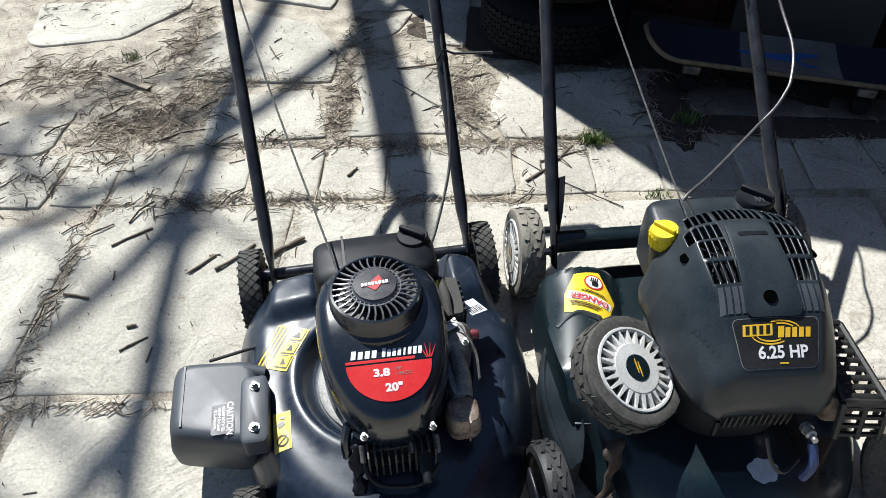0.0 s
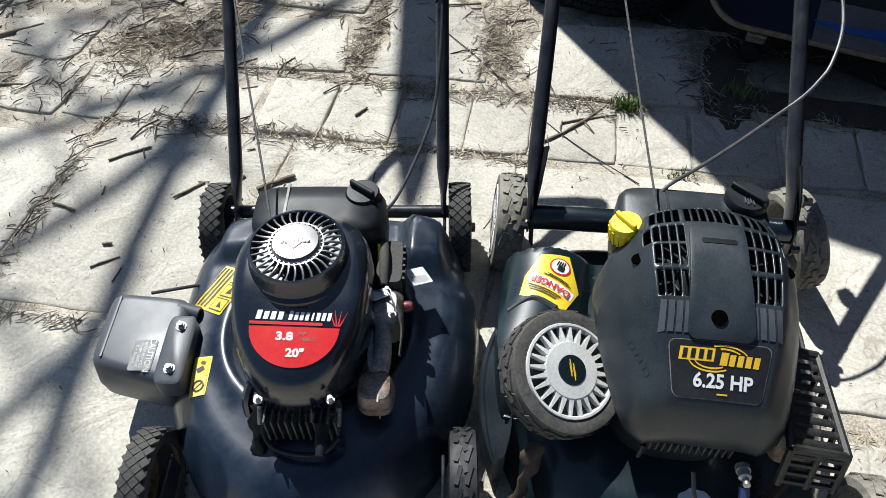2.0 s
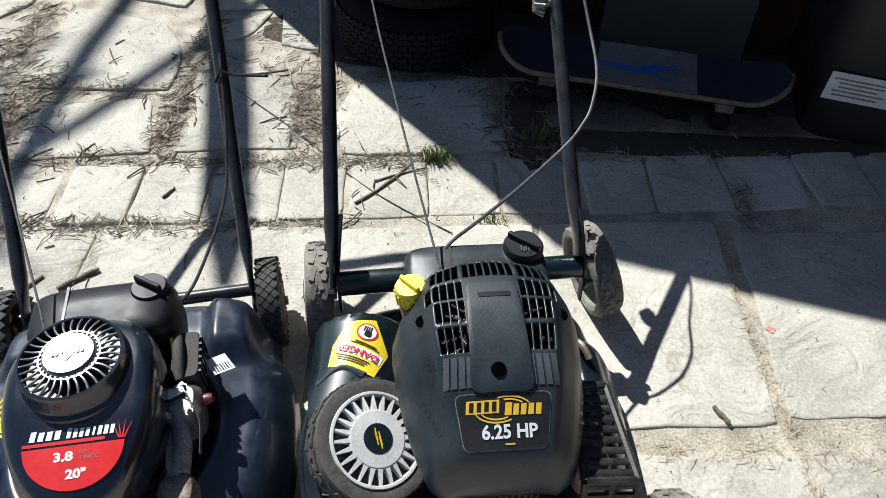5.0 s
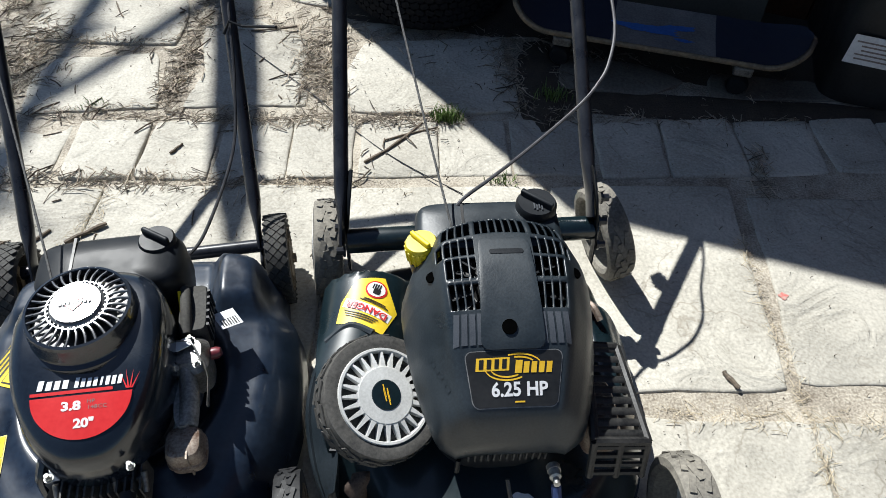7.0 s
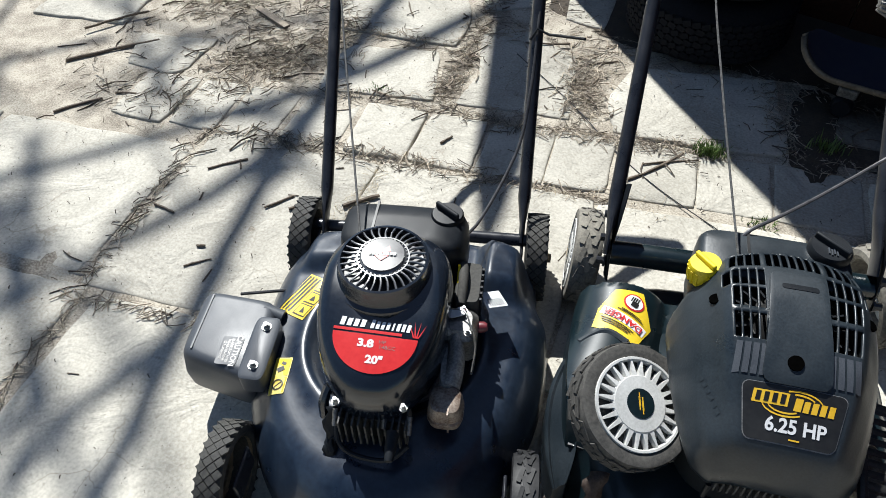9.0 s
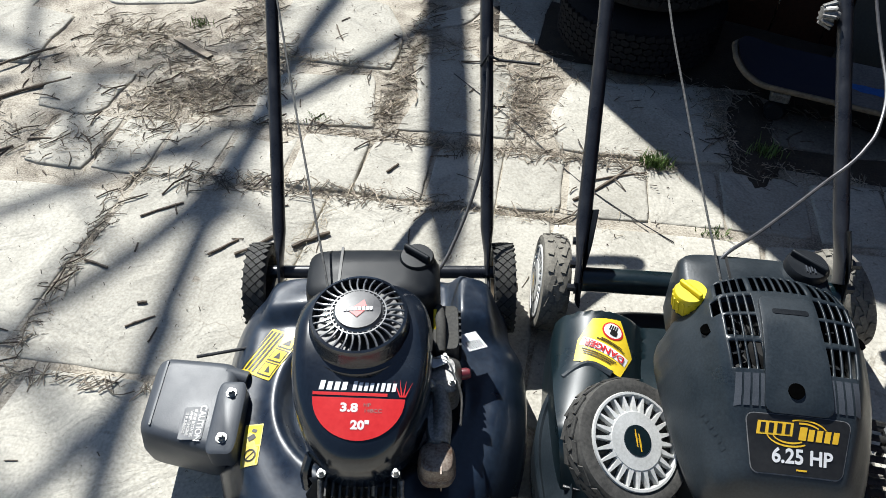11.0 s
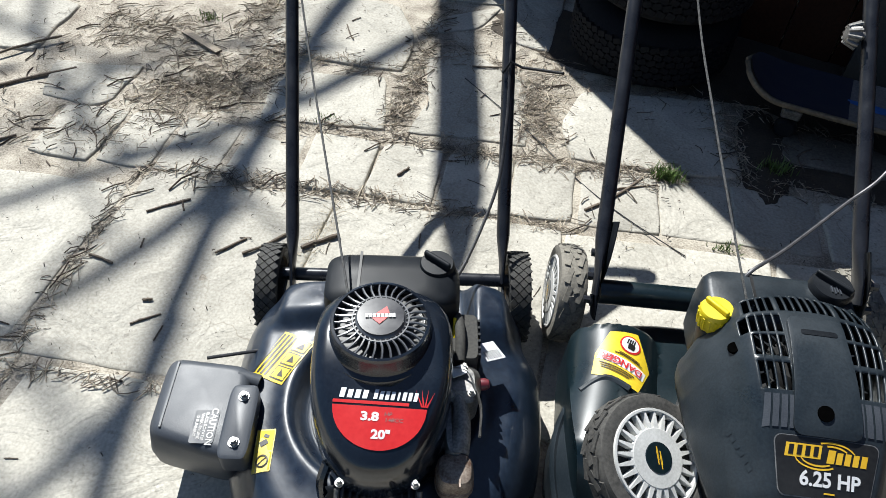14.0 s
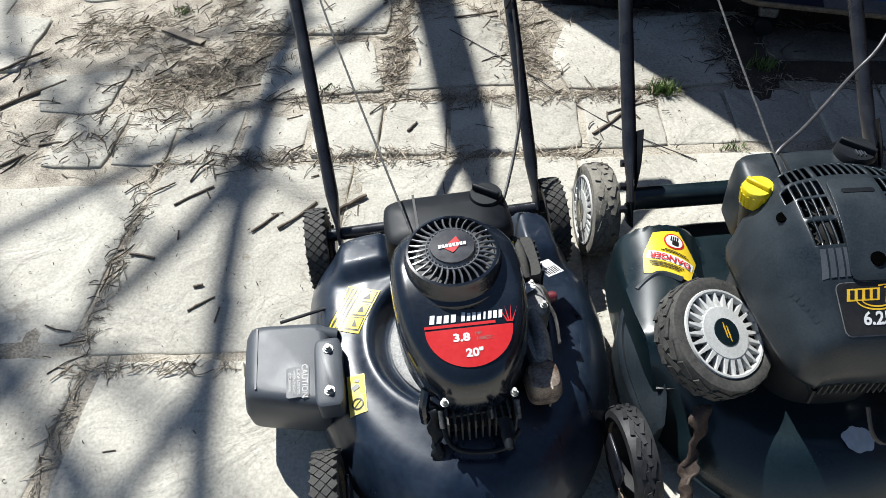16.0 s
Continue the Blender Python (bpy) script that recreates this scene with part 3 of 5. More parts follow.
# ---- wheels ----
def tread_wheel(parent, m, R, W, diamond, rubber, rim_mat, name="wheel", face=1, dark=False):
    """A mower wheel whose axle is local z: tyre with tread blocks, ribbed rim and cap."""
    wh = new(name)
    wh.parent = parent
    wh.matrix_local = m
    tyre = part("tyre", bm_lathe([(R * 0.72, -W / 2 + 0.005), (R * 0.80, -W / 2), (R * 0.91, -W / 2 + 0.002), (R - 0.005, -W / 2 + 0.008), (R - 0.003, 0), (R - 0.005, W / 2 - 0.008), (R * 0.93, W / 2 - 0.002), (R * 0.80, W / 2), (R * 0.70, W / 2 - 0.004), (R * 0.69, 0)], 48, closed=True), rubber, wh)
    bm = bmesh.new()
    n, rows = (30, 4) if diamond else (17, 3)
    for j in range(rows):
        for k in range(n):
            a = 2 * math.pi * (k + 0.5 * (j % 2)) / n
            wide = W - 0.006 if diamond else W - 0.020
            z = (-0.5 + (j + 0.5) / rows) * wide
            c = math.pi * 2 * R / n
            drop = 0.0022 * abs(2 * z / W) ** 2
            mm = pose(0, 0, z, 0, 0, math.degrees(a)) @ Matrix.Translation((R - 0.003 - drop, 0, 0))
            if diamond:
                mm = mm @ pose(0, 0, 0, 45, 0, 0) @ Matrix.Diagonal((0.0042, c * 0.60, c * 0.60, 1))
            else:
                mm = mm @ pose(0, 0, 0, 16 if j % 2 else -16, 0, 0) @ Matrix.Diagonal((0.0020, c * 0.82, (wide / rows) * 0.88, 1))
            bmesh.ops.create_cube(bm, size=1, matrix=mm)
    part("tread", bm, rubber, tyre)
    f = W / 2 * face
    if dark:
        rim = part("rim", bm_lathe([(R * 0.71, -f * 0.8), (R * 0.71, f * 0.98), (R * 0.675, f * 1.02), (R * 0.645, f * 0.72), (R * 0.46, f * 0.72), (R * 0.44, f * 1.04), (R * 0.25, f * 1.12), (0, f * 1.12)], 48), rim_mat, wh)
        for k in range(10):
            spoke = bm_box(0, 0, 0, R * 0.22, R * 0.07, abs(f) * 0.4)
            part("rib", place_bm(spoke, pose(0, 0, f * 0.86, 0, 0, 36 * k) @ Matrix.Translation((R * 0.545, 0, 0))), rim_mat, rim)
    else:
        rim = part("rim", bm_lathe([(R * 0.73, -f * 0.8), (R * 0.735, f * 0.92), (R * 0.725, f * 1.03), (R * 0.690, f * 1.03), (R * 0.675, f * 0.94), (R * 0.67, f * 0.60), (R * 0.42, f * 0.60), (R * 0.450, f * 0.98), (R * 0.425, f * 1.09), (R * 0.25, f * 1.12), (0, f * 1.12)], 56), rim_mat, wh)
        for k in range(24):
            spike = bm_loft([[Vector((x, s * w, f * h)) for x, w, h in ((R * 0.42, R * 0.043, 0.62), (R * 0.42, R * 0.040, 1.06), (R * 0.69, R * 0.012, 0.98), (R * 0.69, R * 0.014, 0.62))] for s in (-1, 1)])
            part("rib", place_bm(spike, pose(0, 0, 0, 0, 0, 15 * k)), rim_mat, rim)
    if not dark:
        well = part("well", bm_lathe([(R * 0.668, f * 0.64), (R * 0.43, f * 0.64)], 40), RUBBER, rim, "dark ring in the rim recess")
        part("cap", bm_lathe([(0, f * 1.17), (R * 0.225, f * 1.16), (R * 0.235, f * 1.10)], 32), GREEN, rim, "green cap with worn gold print")
        bm = bmesh.new()
        for k in range(4):
            bm_poly(rect(0.004 * (k % 2) - 0.002, -0.006 + 0.004 * k, R * 0.2, R * 0.018, 55), bm=bm)
        part("print_bar", place_bm(bm, Matrix.Translation((0, 0, f * 1.19))), AMBER, rim)
    else:
        part("axle_bolt", bm_lathe([(0, f * 1.5), (R * 0.1, f * 1.45), (R * 0.11, f * 1.0)], 12), rim_mat, rim)
    return wh


def handle_side(parent, pts, r, name="handle_tube"):
    p = smooth_path(pts, 8)
    sq = [0.45 if i < 6 else min(1.0, 0.45 + 0.55 * (i - 6) / 5) for i in range(len(p))]
    return part(name, bm_tube(p, r, 14, squash=sq), TUBE, parent)


def mower_handle(parent, a, b, inv, foot, end, r, grip=None):
    """One side of a handle: flattened foot, straight tube, rounded top that turns inwards."""
    p, q = inv @ Vector(a), inv @ Vector(b)
    d = (q - p) / (q.z - p.z)
    at = lambda z: p + d * (z - p.z)
    pts = [at(foot) - Vector((0, 0.006, 0.012)), at(foot + 0.03), at(foot + 0.12), at(0.5), at(0.75), at(end)]
    tube = handle_side(parent, pts, r)
    if grip:
        e = at(end)
        part("handle_grip", bm_tube(smooth_path([at(end - 0.02), e + Vector((0.1 * grip, 0.02, 0.012)), e + Vector((grip, 0.025, 0.012))], 6), r * 1.1, 12), BLACK, tube)
    return tube


def bolt(parent, x, y, z, r=0.007, m=None):
    b = part("bolt", bm_lathe([(0, 0.009), (r * 0.62, 0.009), (r * 0.62, 0.004), (r * 0.85, 0.004), (r, 0.0), (r * 1.3, 0.0), (r * 1.3, -0.002), (0, -0.002)], 6 if r < 0.004 else 12, (m or Matrix.Translation((x, y, z)))), STEEL, parent)
    return b


def bars(name, rects, place, surf, rise, material, parent):
    """Separate printed bars laid on a curved surface."""
    for r in rects:
        part(name, drape(place_bm(cut_fine(bm_poly(r), 0.009), place), surf, rise), material, parent)


# ---- first machine: black, black engine with red decal ----
M1 = pose(-0.09, 0.78, 0, 0, 0, 13)


def ease(v, lo, hi):
    """Smooth step from 0 at lo to 1 at hi."""
    t = min(1.0, max(0.0, (v - lo) / (hi - lo)))
    return t * t * (3 - 2 * t)


def deck_shape(half_w, front, rear, crest, shape, blunt=2.0):
    """Height and outline of a pressed mower deck in its own plan."""
    def outline(a):
        c, s = math.cos(a), math.sin(a)
        b = rear if s > 0 else front
        p = 3.8 if s > 0 else blunt
        waist = 1 - 0.07 * math.exp(-((a - 0.42) / 0.16) ** 2)
        return waist * (abs(c / half_w) ** p + abs(s / b) ** p) ** (-1 / p)

    def height(x, y):
        r = math.hypot(x, y) / outline(math.atan2(y, x))
        h = crest - 0.010 * ease(r, 0.55, 0.80)
        h -= 0.075 * max(0.0, (r - 0.76) / 0.24) ** 2.0
        return shape(x, y, h)
    return outline, height


def shape1(x, y, h):
    """Round pressed well for the engine with a raised lip, and flat-topped rear shoulders."""
    d = math.hypot(x, y + 0.055)
    h -= 0.030 * (1 - ease(d, 0.122, 0.150))
    h += 0.003 * math.exp(-((d - 0.156) / 0.012) ** 2)
    right = ease(x, 0.118, 0.150) * (1 - ease(x, 0.192, 0.222)) * ease(y, 0.035, 0.085) * (1 - ease(y, 0.168, 0.198))
    left = ease(-x, 0.085, 0.112) * (1 - ease(-x, 0.180, 0.210)) * ease(y, 0.075, 0.110) * (1 - ease(y, 0.168, 0.198))
    return h + 0.036 * right + 0.026 * left


OUT1, DECK1 = deck_shape(0.260, 0.375, 0.232, 0.172, shape1)


def deck_mesh(outline, height, skirt):
    n, m = 168, 54
    bm = bmesh.new()
    centre = bm.verts.new((0, 0, height(0, 1e-4)))
    prev = None
    for i in range(1, m + 1):
        ring = []
        for k in range(n):
            a = 2 * math.pi * k / n
            d = outline(a) * i / m
            x, y = d * math.cos(a), d * math.sin(a)
            ring.append(bm.verts.new((x, y, height(x, y))))
        for k in range(n):
            j = (k + 1) % n
            if prev:
                bm.faces.new((prev[k], prev[j], ring[j], ring[k]))
            else:
                bm.faces.new((centre, ring[k], ring[j]))
        prev = ring
    for dz, sc in ((0.02, 1.006), (skirt, 1.012), (skirt, 0.985)):
        ring = [bm.verts.new((v.co.x * sc, v.co.y * sc, skirt if dz == skirt else v.co.z - dz)) for v in prev]
        for k in range(n):
            j = (k + 1) % n
            bm.faces.new((prev[k], prev[j], ring[j], ring[k]))
        prev = ring
    return bm


mower1 = thing("lawn_mower", M1, "black push lawn mower with black engine and red decal", "lawn mower", group="lawn mowers")
part("deck", deck_mesh(OUT1, DECK1, 0.045), GLOSS, mower1, "glossy black pressed steel deck")
for sx in (-1, 1):
    for y in (-0.288, 0.232):
        tread_wheel(mower1, pose(sx * 0.232, y, 0.090, 0, 90 * sx, 0), 0.089, 0.042, sx < 0 or y > 0, RUBBER if sx < 0 or y > 0 else TYRESHADE, RIMDARK, dark=True)
        part("wheel_bracket", bm_box(sx * 0.203, y, 0.105, 0.006, 0.07, 0.05), TUBE, mower1, bevel=0.004)
part("rear_axle", bm_tube([(-0.215, 0.235, 0.132), (0.215, 0.235, 0.132)], 0.0125, 14), TUBE, mower1)
I1 = M1.inverted()
mower_handle(mower1, (-0.362, 1.08, 0.25), (-0.49, 1.502, 0.6), I1, 0.14, 0.96, 0.0125, 0.10)
mower_handle(mower1, (0.026, 1.168, 0.25), (-0.056, 1.513, 0.6), I1, 0.14, 0.96, 0.0125, -0.22)

# engine
engine1 = new("engine")
engine1.parent = mower1


def top1(x, y):
    """Top of the blower housing: round behind, narrowing and falling in front."""
    t = (y + 0.055) / 0.165
    return 0.352 - 0.045 * max(0, -t) ** 1.6 - 0.01 * max(0, t)


def house1_ring(f, z, drop):
    """Egg-shaped outline, wide behind and blunt in front."""
    out = []
    for k in range(56):
        a = 2 * math.pi * k / 56
        c, s = math.cos(a), math.sin(a)
        b = 0.093 if s > 0 else 0.186
        x = 0.100 * f * math.copysign(abs(c) ** 0.72, c) * (1 - 0.20 * max(0, -s) ** 2)
        y = -0.055 + b * (f if s > 0 else 1 - (1 - f) * 0.6) * math.copysign(abs(s) ** (0.82 if s > 0 else 0.72), s)
        out.append(Vector((x, y, z if z is not None else top1(x, y) - drop)))
    return out


bm = bm_loft([house1_ring(0.96, 0.225, 0), house1_ring(1.0, 0.232, 0), house1_ring(1.0, None, 0.042), house1_ring(0.985, None, 0.028), house1_ring(0.95, None, 0.012), house1_ring(0.88, None, 0.003), house1_ring(0.75, None, 0.0), house1_ring(0.4, None, -0.001)])
part("blower_housing", bm, SHROUD, engine1, "glossy black housing")
FAN = Matrix.Translation((-0.003, -0.052, 0)) @ Matrix.Diagonal((0.90, 0.90, 1, 1))
part("fan_collar", bm_lathe([(0.094, 0.318), (0.0925, 0.338), (0.090, 0.343), (0.0825, 0.345), (0.080, 0.349), (0.0775, 0.366), (0.0755, 0.3725), (0.0715, 0.3735), (0.0695, 0.371), (0.069, 0.36)], 64, FAN), SHROUD, engine1)
part("fan_recess", bm_lathe([(0.0, 0.357), (0.068, 0.357)], 40, FAN), INK, engine1)
bm = bm_lathe([(0.0, 0.3815), (0.034, 0.380), (0.0385, 0.3775), (0.040, 0.374), (0.040, 0.366), (0.0, 0.366)], 48, FAN)
part("fan_hub", bm, FANPL, engine1)
for k in range(32):
    b = bm_tube(smooth_path([(0.036, 0.0, 0.3745), (0.047, 0.0045, 0.3740), (0.058, 0.0065, 0.3728), (0.0705, 0.0060, 0.3705)], 3), 0.0021, 6)
    part("fan_rib", place_bm(b, FAN @ pose(0, 0, 0, 0, 0, 360 * k / 32)), FANPL, engine1)
part("fan_ring", bm_lathe([(0.0405, 0.3735), (0.0420, 0.3765), (0.0440, 0.3765), (0.0450, 0.3735)], 48, FAN), FANPL, engine1)
emblem = part("emblem", bm_lathe([(0.0, 0.3828), (0.0355, 0.3816), (0.0362, 0.379)], 48, FAN), EMBLEM, engine1, "dark grey disc with red arrow and white bar")
bm = bm_poly([(-0.012, 0.001), (0.012, 0.015), (0.014, 0.002)])
bm_poly([(-0.014, -0.003), (-0.004, -0.016), (0.010, -0.006)], bm=bm)
part("red_mark", place_bm(bm, FAN @ Matrix.Translation((0, 0, 0.3836)) @ pose(0, 0, 0, 0, 0, 12)), RED, emblem)
bars("name_bar", [rect(-0.0205 + 0.0058 * k, 0, 0.0044, 0.0068) for k in range(8)], FAN @ Matrix.Translation((0, -0.001, 0)) @ pose(0, 0, 0, 0, 0, 3), lambda x, y: 0.3842, 0, WHITE, emblem)

# fuel tank behind the fan
bm = bm_loft([super_ring(0.006, 0.072, 0.100, 0.055, 0.20, 5), super_ring(0.006, 0.075, 0.106, 0.057, 0.24, 5), super_ring(0.006, 0.073, 0.105, 0.055, 0.295, 5), super_ring(0.004, 0.072, 0.101, 0.052, 0.312, 5), super_ring(0.004, 0.070, 0.092, 0.044, 0.320, 4), super_ring(0.004, 0.068, 0.05, 0.02, 0.322, 4)])
part("fuel_tank", bm, BLACK, engine1, "satin black moulded tank")
part("tank_strap", bm_box(-0.045, 0.078, 0.3215, 0.004, 0.085, 0.004), INK, engine1)
CAP1 = Matrix.Translation((0.074, 0.100, -0.072))
cap = part("fuel_cap", bm_lathe([(0.0, 0.365), (0.027, 0.365), (0.0275, 0.394), (0.025, 0.398), (0.0, 0.399)], 40, CAP1), BLACK, engine1, "round black screw cap")
part("grip_bar", place_bm(bm_box(0, 0, 0.403, 0.050, 0.008, 0.013), CAP1 @ pose(0, 0, 0, 0, 0, -38)), BLACK, cap, bevel=0.003)

# decal
DEC = Matrix.Translation((0.002, -0.168, 0)) @ pose(0, 0, 0, 0, 0, -2)
bm = bmesh.new()
pts = [(-0.062, 0.006), (0.062, 0.006)] + [(0.062 * math.cos(a) * (1 - 0.06 * math.sin(a)), 0.006 - 0.052 * math.sin(a) ** 0.9) for a in [math.pi * k / 24 for k in range(1, 24)]]
bm_poly(pts[::-1], bm=bm)
decal = part("red_decal", drape(place_bm(cut_fine(bm, 0.008), DEC), top1, 0.0012), RED, engine1, "red half-round decal with white numbers")
part("red_line", drape(place_bm(cut_fine(bm_poly(rect(-0.012, 0.0105, 0.10, 0.004)), 0.008), DEC), top1, 0.0014), RED, decal)
def slant(cx, cy, w, h, lean=0.18):
    return [(x + lean * (y - cy), y) for x, y in rect(cx, cy, w, h)]


bars("name_bar", [slant(-0.0500 + 0.0100 * k, 0.0205 + 0.0008 * (k == 0), 0.0068, 0.0108 + 0.0016 * (k == 0)) for k in range(4)], DEC, top1, 0.0014, WHITE, decal)
bars("name_bar", [slant(-0.0060 + 0.0075 * k, 0.0205 + 0.0008 * (k == 0), 0.0050 - 0.0022 * (k == 4), 0.0108 + 0.0016 * (k == 0)) for k in range(8)], DEC, top1, 0.0014, WHITE, decal)
bm = bmesh.new()
for k, a in enumerate((-24, -8, 10, 28)):
    bm_poly([(0.054 + 0.002 * k, 0.0085), (0.0545 + 0.0022 * k + 0.022 * math.sin(radians(a)), 0.0085 + 0.023 * math.cos(radians(a))), (0.0565 + 0.002 * k, 0.0085)], bm=bm)
part("red_mark", drape(place_bm(bm, DEC), top1, 0.0014), RED, decal)
part("number", drape(place_bm(letters("3.8", 0.0145, Matrix.Translation((-0.012, -0.007, 0)), 0.0006, 1.35), DEC), top1, 0.0018), WHITE, decal)
part("number", drape(place_bm(letters("20\"", 0.0145, Matrix.Translation((0.004, -0.028, 0)), 0.0006, 1.25), DEC), top1, 0.0018), WHITE, decal)
part("unit", drape(place_bm(letters("HP", 0.0065, Matrix.Translation((0.012, -0.003, 0)), 0.0, 1.3), DEC), top1, 0.0018), GREYINK, decal)
part("unit", drape(place_bm(letters("148CC", 0.0065, Matrix.Translation((0.020, -0.010, 0)), 0.0, 1.3), DEC), top1, 0.0018), GREYINK, decal)

# cylinder block, fins, plug, exhaust, carburettor
part("crankcase", bm_loft([super_ring(0, -0.05, 0.085, 0.12, 0.155, 3), super_ring(0, -0.05, 0.08, 0.115, 0.24, 3)]), ALU, engine1)
part("mounting_plate", bm_lathe([(0.0, 0.1500), (0.108, 0.1500), (0.113, 0.1475), (0.114, 0.142)], 48, Matrix.Translation((-0.003, -0.058, 0))), PLATE, engine1, "dull grey dusty metal plate")
for k in range(11):
    part("fin", bm_box(-0.044 + 0.0098 * k, -0.231, 0.208, 0.0025, 0.048, 0.056 - 0.003 * (k % 3)), SHADEALU, engine1)
for x, l in ((-0.052, 0.034), (0.058, 0.04), (0.020, 0.026)):
    part("casting_boss", bm_tube([(x, -0.232, 0.236), (x, -0.232 - l * 0.5, 0.218)], 0.0042, 10), ALU, engine1)
part("baffle_wire", bm_tube(smooth_path([(-0.050, -0.236, 0.220), (-0.046, -0.262, 0.196), (-0.020, -0.276, 0.186), (0.030, -0.280, 0.188), (0.058, -0.262, 0.204)], 5), 0.0038, 8), BLACK, engine1)
flap = bm_grid([k / 12 for k in range(13)], [k / 3 for k in range(4)], lambda u, v: Vector((-0.070 + 0.020 * v * (1 - 0.5 * u) + 0.005 * math.sin(17 * u + 2 * v), -0.225 - 0.060 * u, 0.226 - 0.085 * u + 0.004 * math.sin(9 * u + 3 * v))))
fl = part("torn_flap", flap, BLACK, engine1, "torn black plastic strip hanging down")
fm = fl.modifiers.new("solid", 'SOLIDIFY')
fm.thickness = 0.0025
part("cylinder_head", bm_box(0.004, -0.222, 0.20, 0.10, 0.03, 0.05), INK, engine1, bevel=0.004)
part("spark_plug", bm_lathe([(0, 0.045), (0.006, 0.043), (0.009, 0.025), (0.009, 0.012), (0.011, 0.0), (0, 0)], 14, pose(0.036, -0.252, 0.222, 100, 0, 0)), BLACK, engine1)
for x, y in ((-0.046, -0.240), (0.052, -0.240)):
    bolt(engine1, x, y, 0.272, 0.0045)
part("side_tab", bm_tube(smooth_path([(-0.068, -0.20, 0.245), (-0.075, -0.215, 0.225), (-0.074, -0.225, 0.2)], 4), 0.008, 8), SHROUD, engine1)
part("plug_lead", bm_tube(smooth_path([(-0.062, -0.232, 0.205), (-0.066, -0.25, 0.18), (-0.058, -0.262, 0.165)], 5), [0.004] * 6 + [0.008] * 5, 8), BLACK, engine1)
MUF = [(0.020, 0.190), (0.025, 0.194), (0.0255, 0.205), (0.0275, 0.207), (0.0275, 0.211), (0.0255, 0.213), (0.0255, 0.228), (0.022, 0.238), (0.014, 0.242)]
mf = part("muffler", bm_loft([super_ring(0.106, -0.199, a, a * 1.02, z, 3.2) for a, z in MUF]), RUST, engine1, "rusty dented steel muffler")
part("muffler_seam", bm_box(0.112, -0.199, 0.215, 0.0025, 0.055, 0.052), RUST, mf)
shield = bm_grid([k / 10 for k in range(11)], [-1 + k / 3 for k in range(7)], lambda u, v: Vector((0.108 + 0.006 * math.sin(3 * u) + 0.017 * v * (1 - 0.35 * u), -0.178 + 0.085 * u, 0.246 + 0.020 * u - 0.012 * v * v)))
sh = part("heat_shield", shield, PLATE, engine1, "stained bright metal heat shield")
fm = sh.modifiers.new("solid", 'SOLIDIFY')
fm.thickness = 0.0022
part("governor_arm", bm_tube(smooth_path([(0.132, -0.085, 0.262), (0.142, -0.115, 0.258), (0.140, -0.155, 0.246)], 4), 0.0045, 8, squash=[0.4] * 9), ALU, engine1)
part("link_wire", bm_tube(smooth_path([(0.100, -0.060, 0.276), (0.122, -0.070, 0.282), (0.134, -0.095, 0.270)], 4), 0.0014, 6), STEEL, engine1)
part("exhaust_bracket", bm_loft([super_ring(0.106, -0.13, 0.016, 0.055, 0.225, 3), super_ring(0.106, -0.13, 0.013, 0.05, 0.245, 3)]), PLATE, engine1, "dirty cast metal bracket")
part("carburettor", bm_loft([super_ring(0.115, -0.075, 0.026, 0.03, 0.20, 3), super_ring(0.115, -0.075, 0.028, 0.032, 0.255, 3), super_ring(0.115, -0.075, 0.018, 0.02, 0.268, 3)]), ALU, engine1)
for x, y in ((0.098, -0.10), (0.128, -0.098), (0.118, -0.055)):
    bolt(engine1, x, y, 0.268, 0.0045)
part("throttle_plate", place_bm(bm_poly(rect(0.108, -0.066, 0.026, 0.016, 25, 0.004), 0.0015), Matrix.Translation((0, 0, 0.274))), PAPER, engine1, "small pale gasket plate")
part("primer_button", bm_lathe([(0, 0.012), (0.006, 0.011), (0.009, 0.005), (0.009, -0.006), (0, -0.006)], 16, pose(0.146, -0.068, 0.245, 0, 80, 0)), DARKRED, engine1)
part("air_filter", bm_loft([super_ring(0.120, 0.0, 0.020, 0.042, 0.215, 6), super_ring(0.120, 0.0, 0.021, 0.043, 0.268, 6), super_ring(0.120, 0.0, 0.019, 0.041, 0.272, 6)]), RUBBER, engine1)
for k in range(6):
    part("louvre", bm_box(0.1415, -0.032 + 0.0125 * k, 0.250, 0.004, 0.004, 0.042), BLACK, engine1)
part("intake_elbow", bm_tube(smooth_path([(0.10, 0.035, 0.26), (0.108, 0.03, 0.278), (0.112, -0.005, 0.282), (0.112, -0.045, 0.27)], 6), 0.008, 12), RUBBER, engine1)
part("fuel_line", bm_tube(smooth_path([(0.103, 0.02, 0.29), (0.103, -0.03, 0.25), (0.105, -0.07, 0.235)], 5), 0.0025, 6), YCAP, engine1)
tag = part("paper_tag", bm_poly(rect(0, 0, 0.034, 0.040), 0.0006), PAPER, engine1, "white paper tag with barcode")
tag.matrix_local = pose(0.162, 0.004, 0.228, -10, 12, 25)
for k in range(7):
    part("print_bar", bm_poly(rect(-0.012 + 0.004 * k, -0.008, 0.0016 + 0.0008 * (k % 2), 0.018), 0.0003), INK, tag).location = (0, 0, 0.0007)

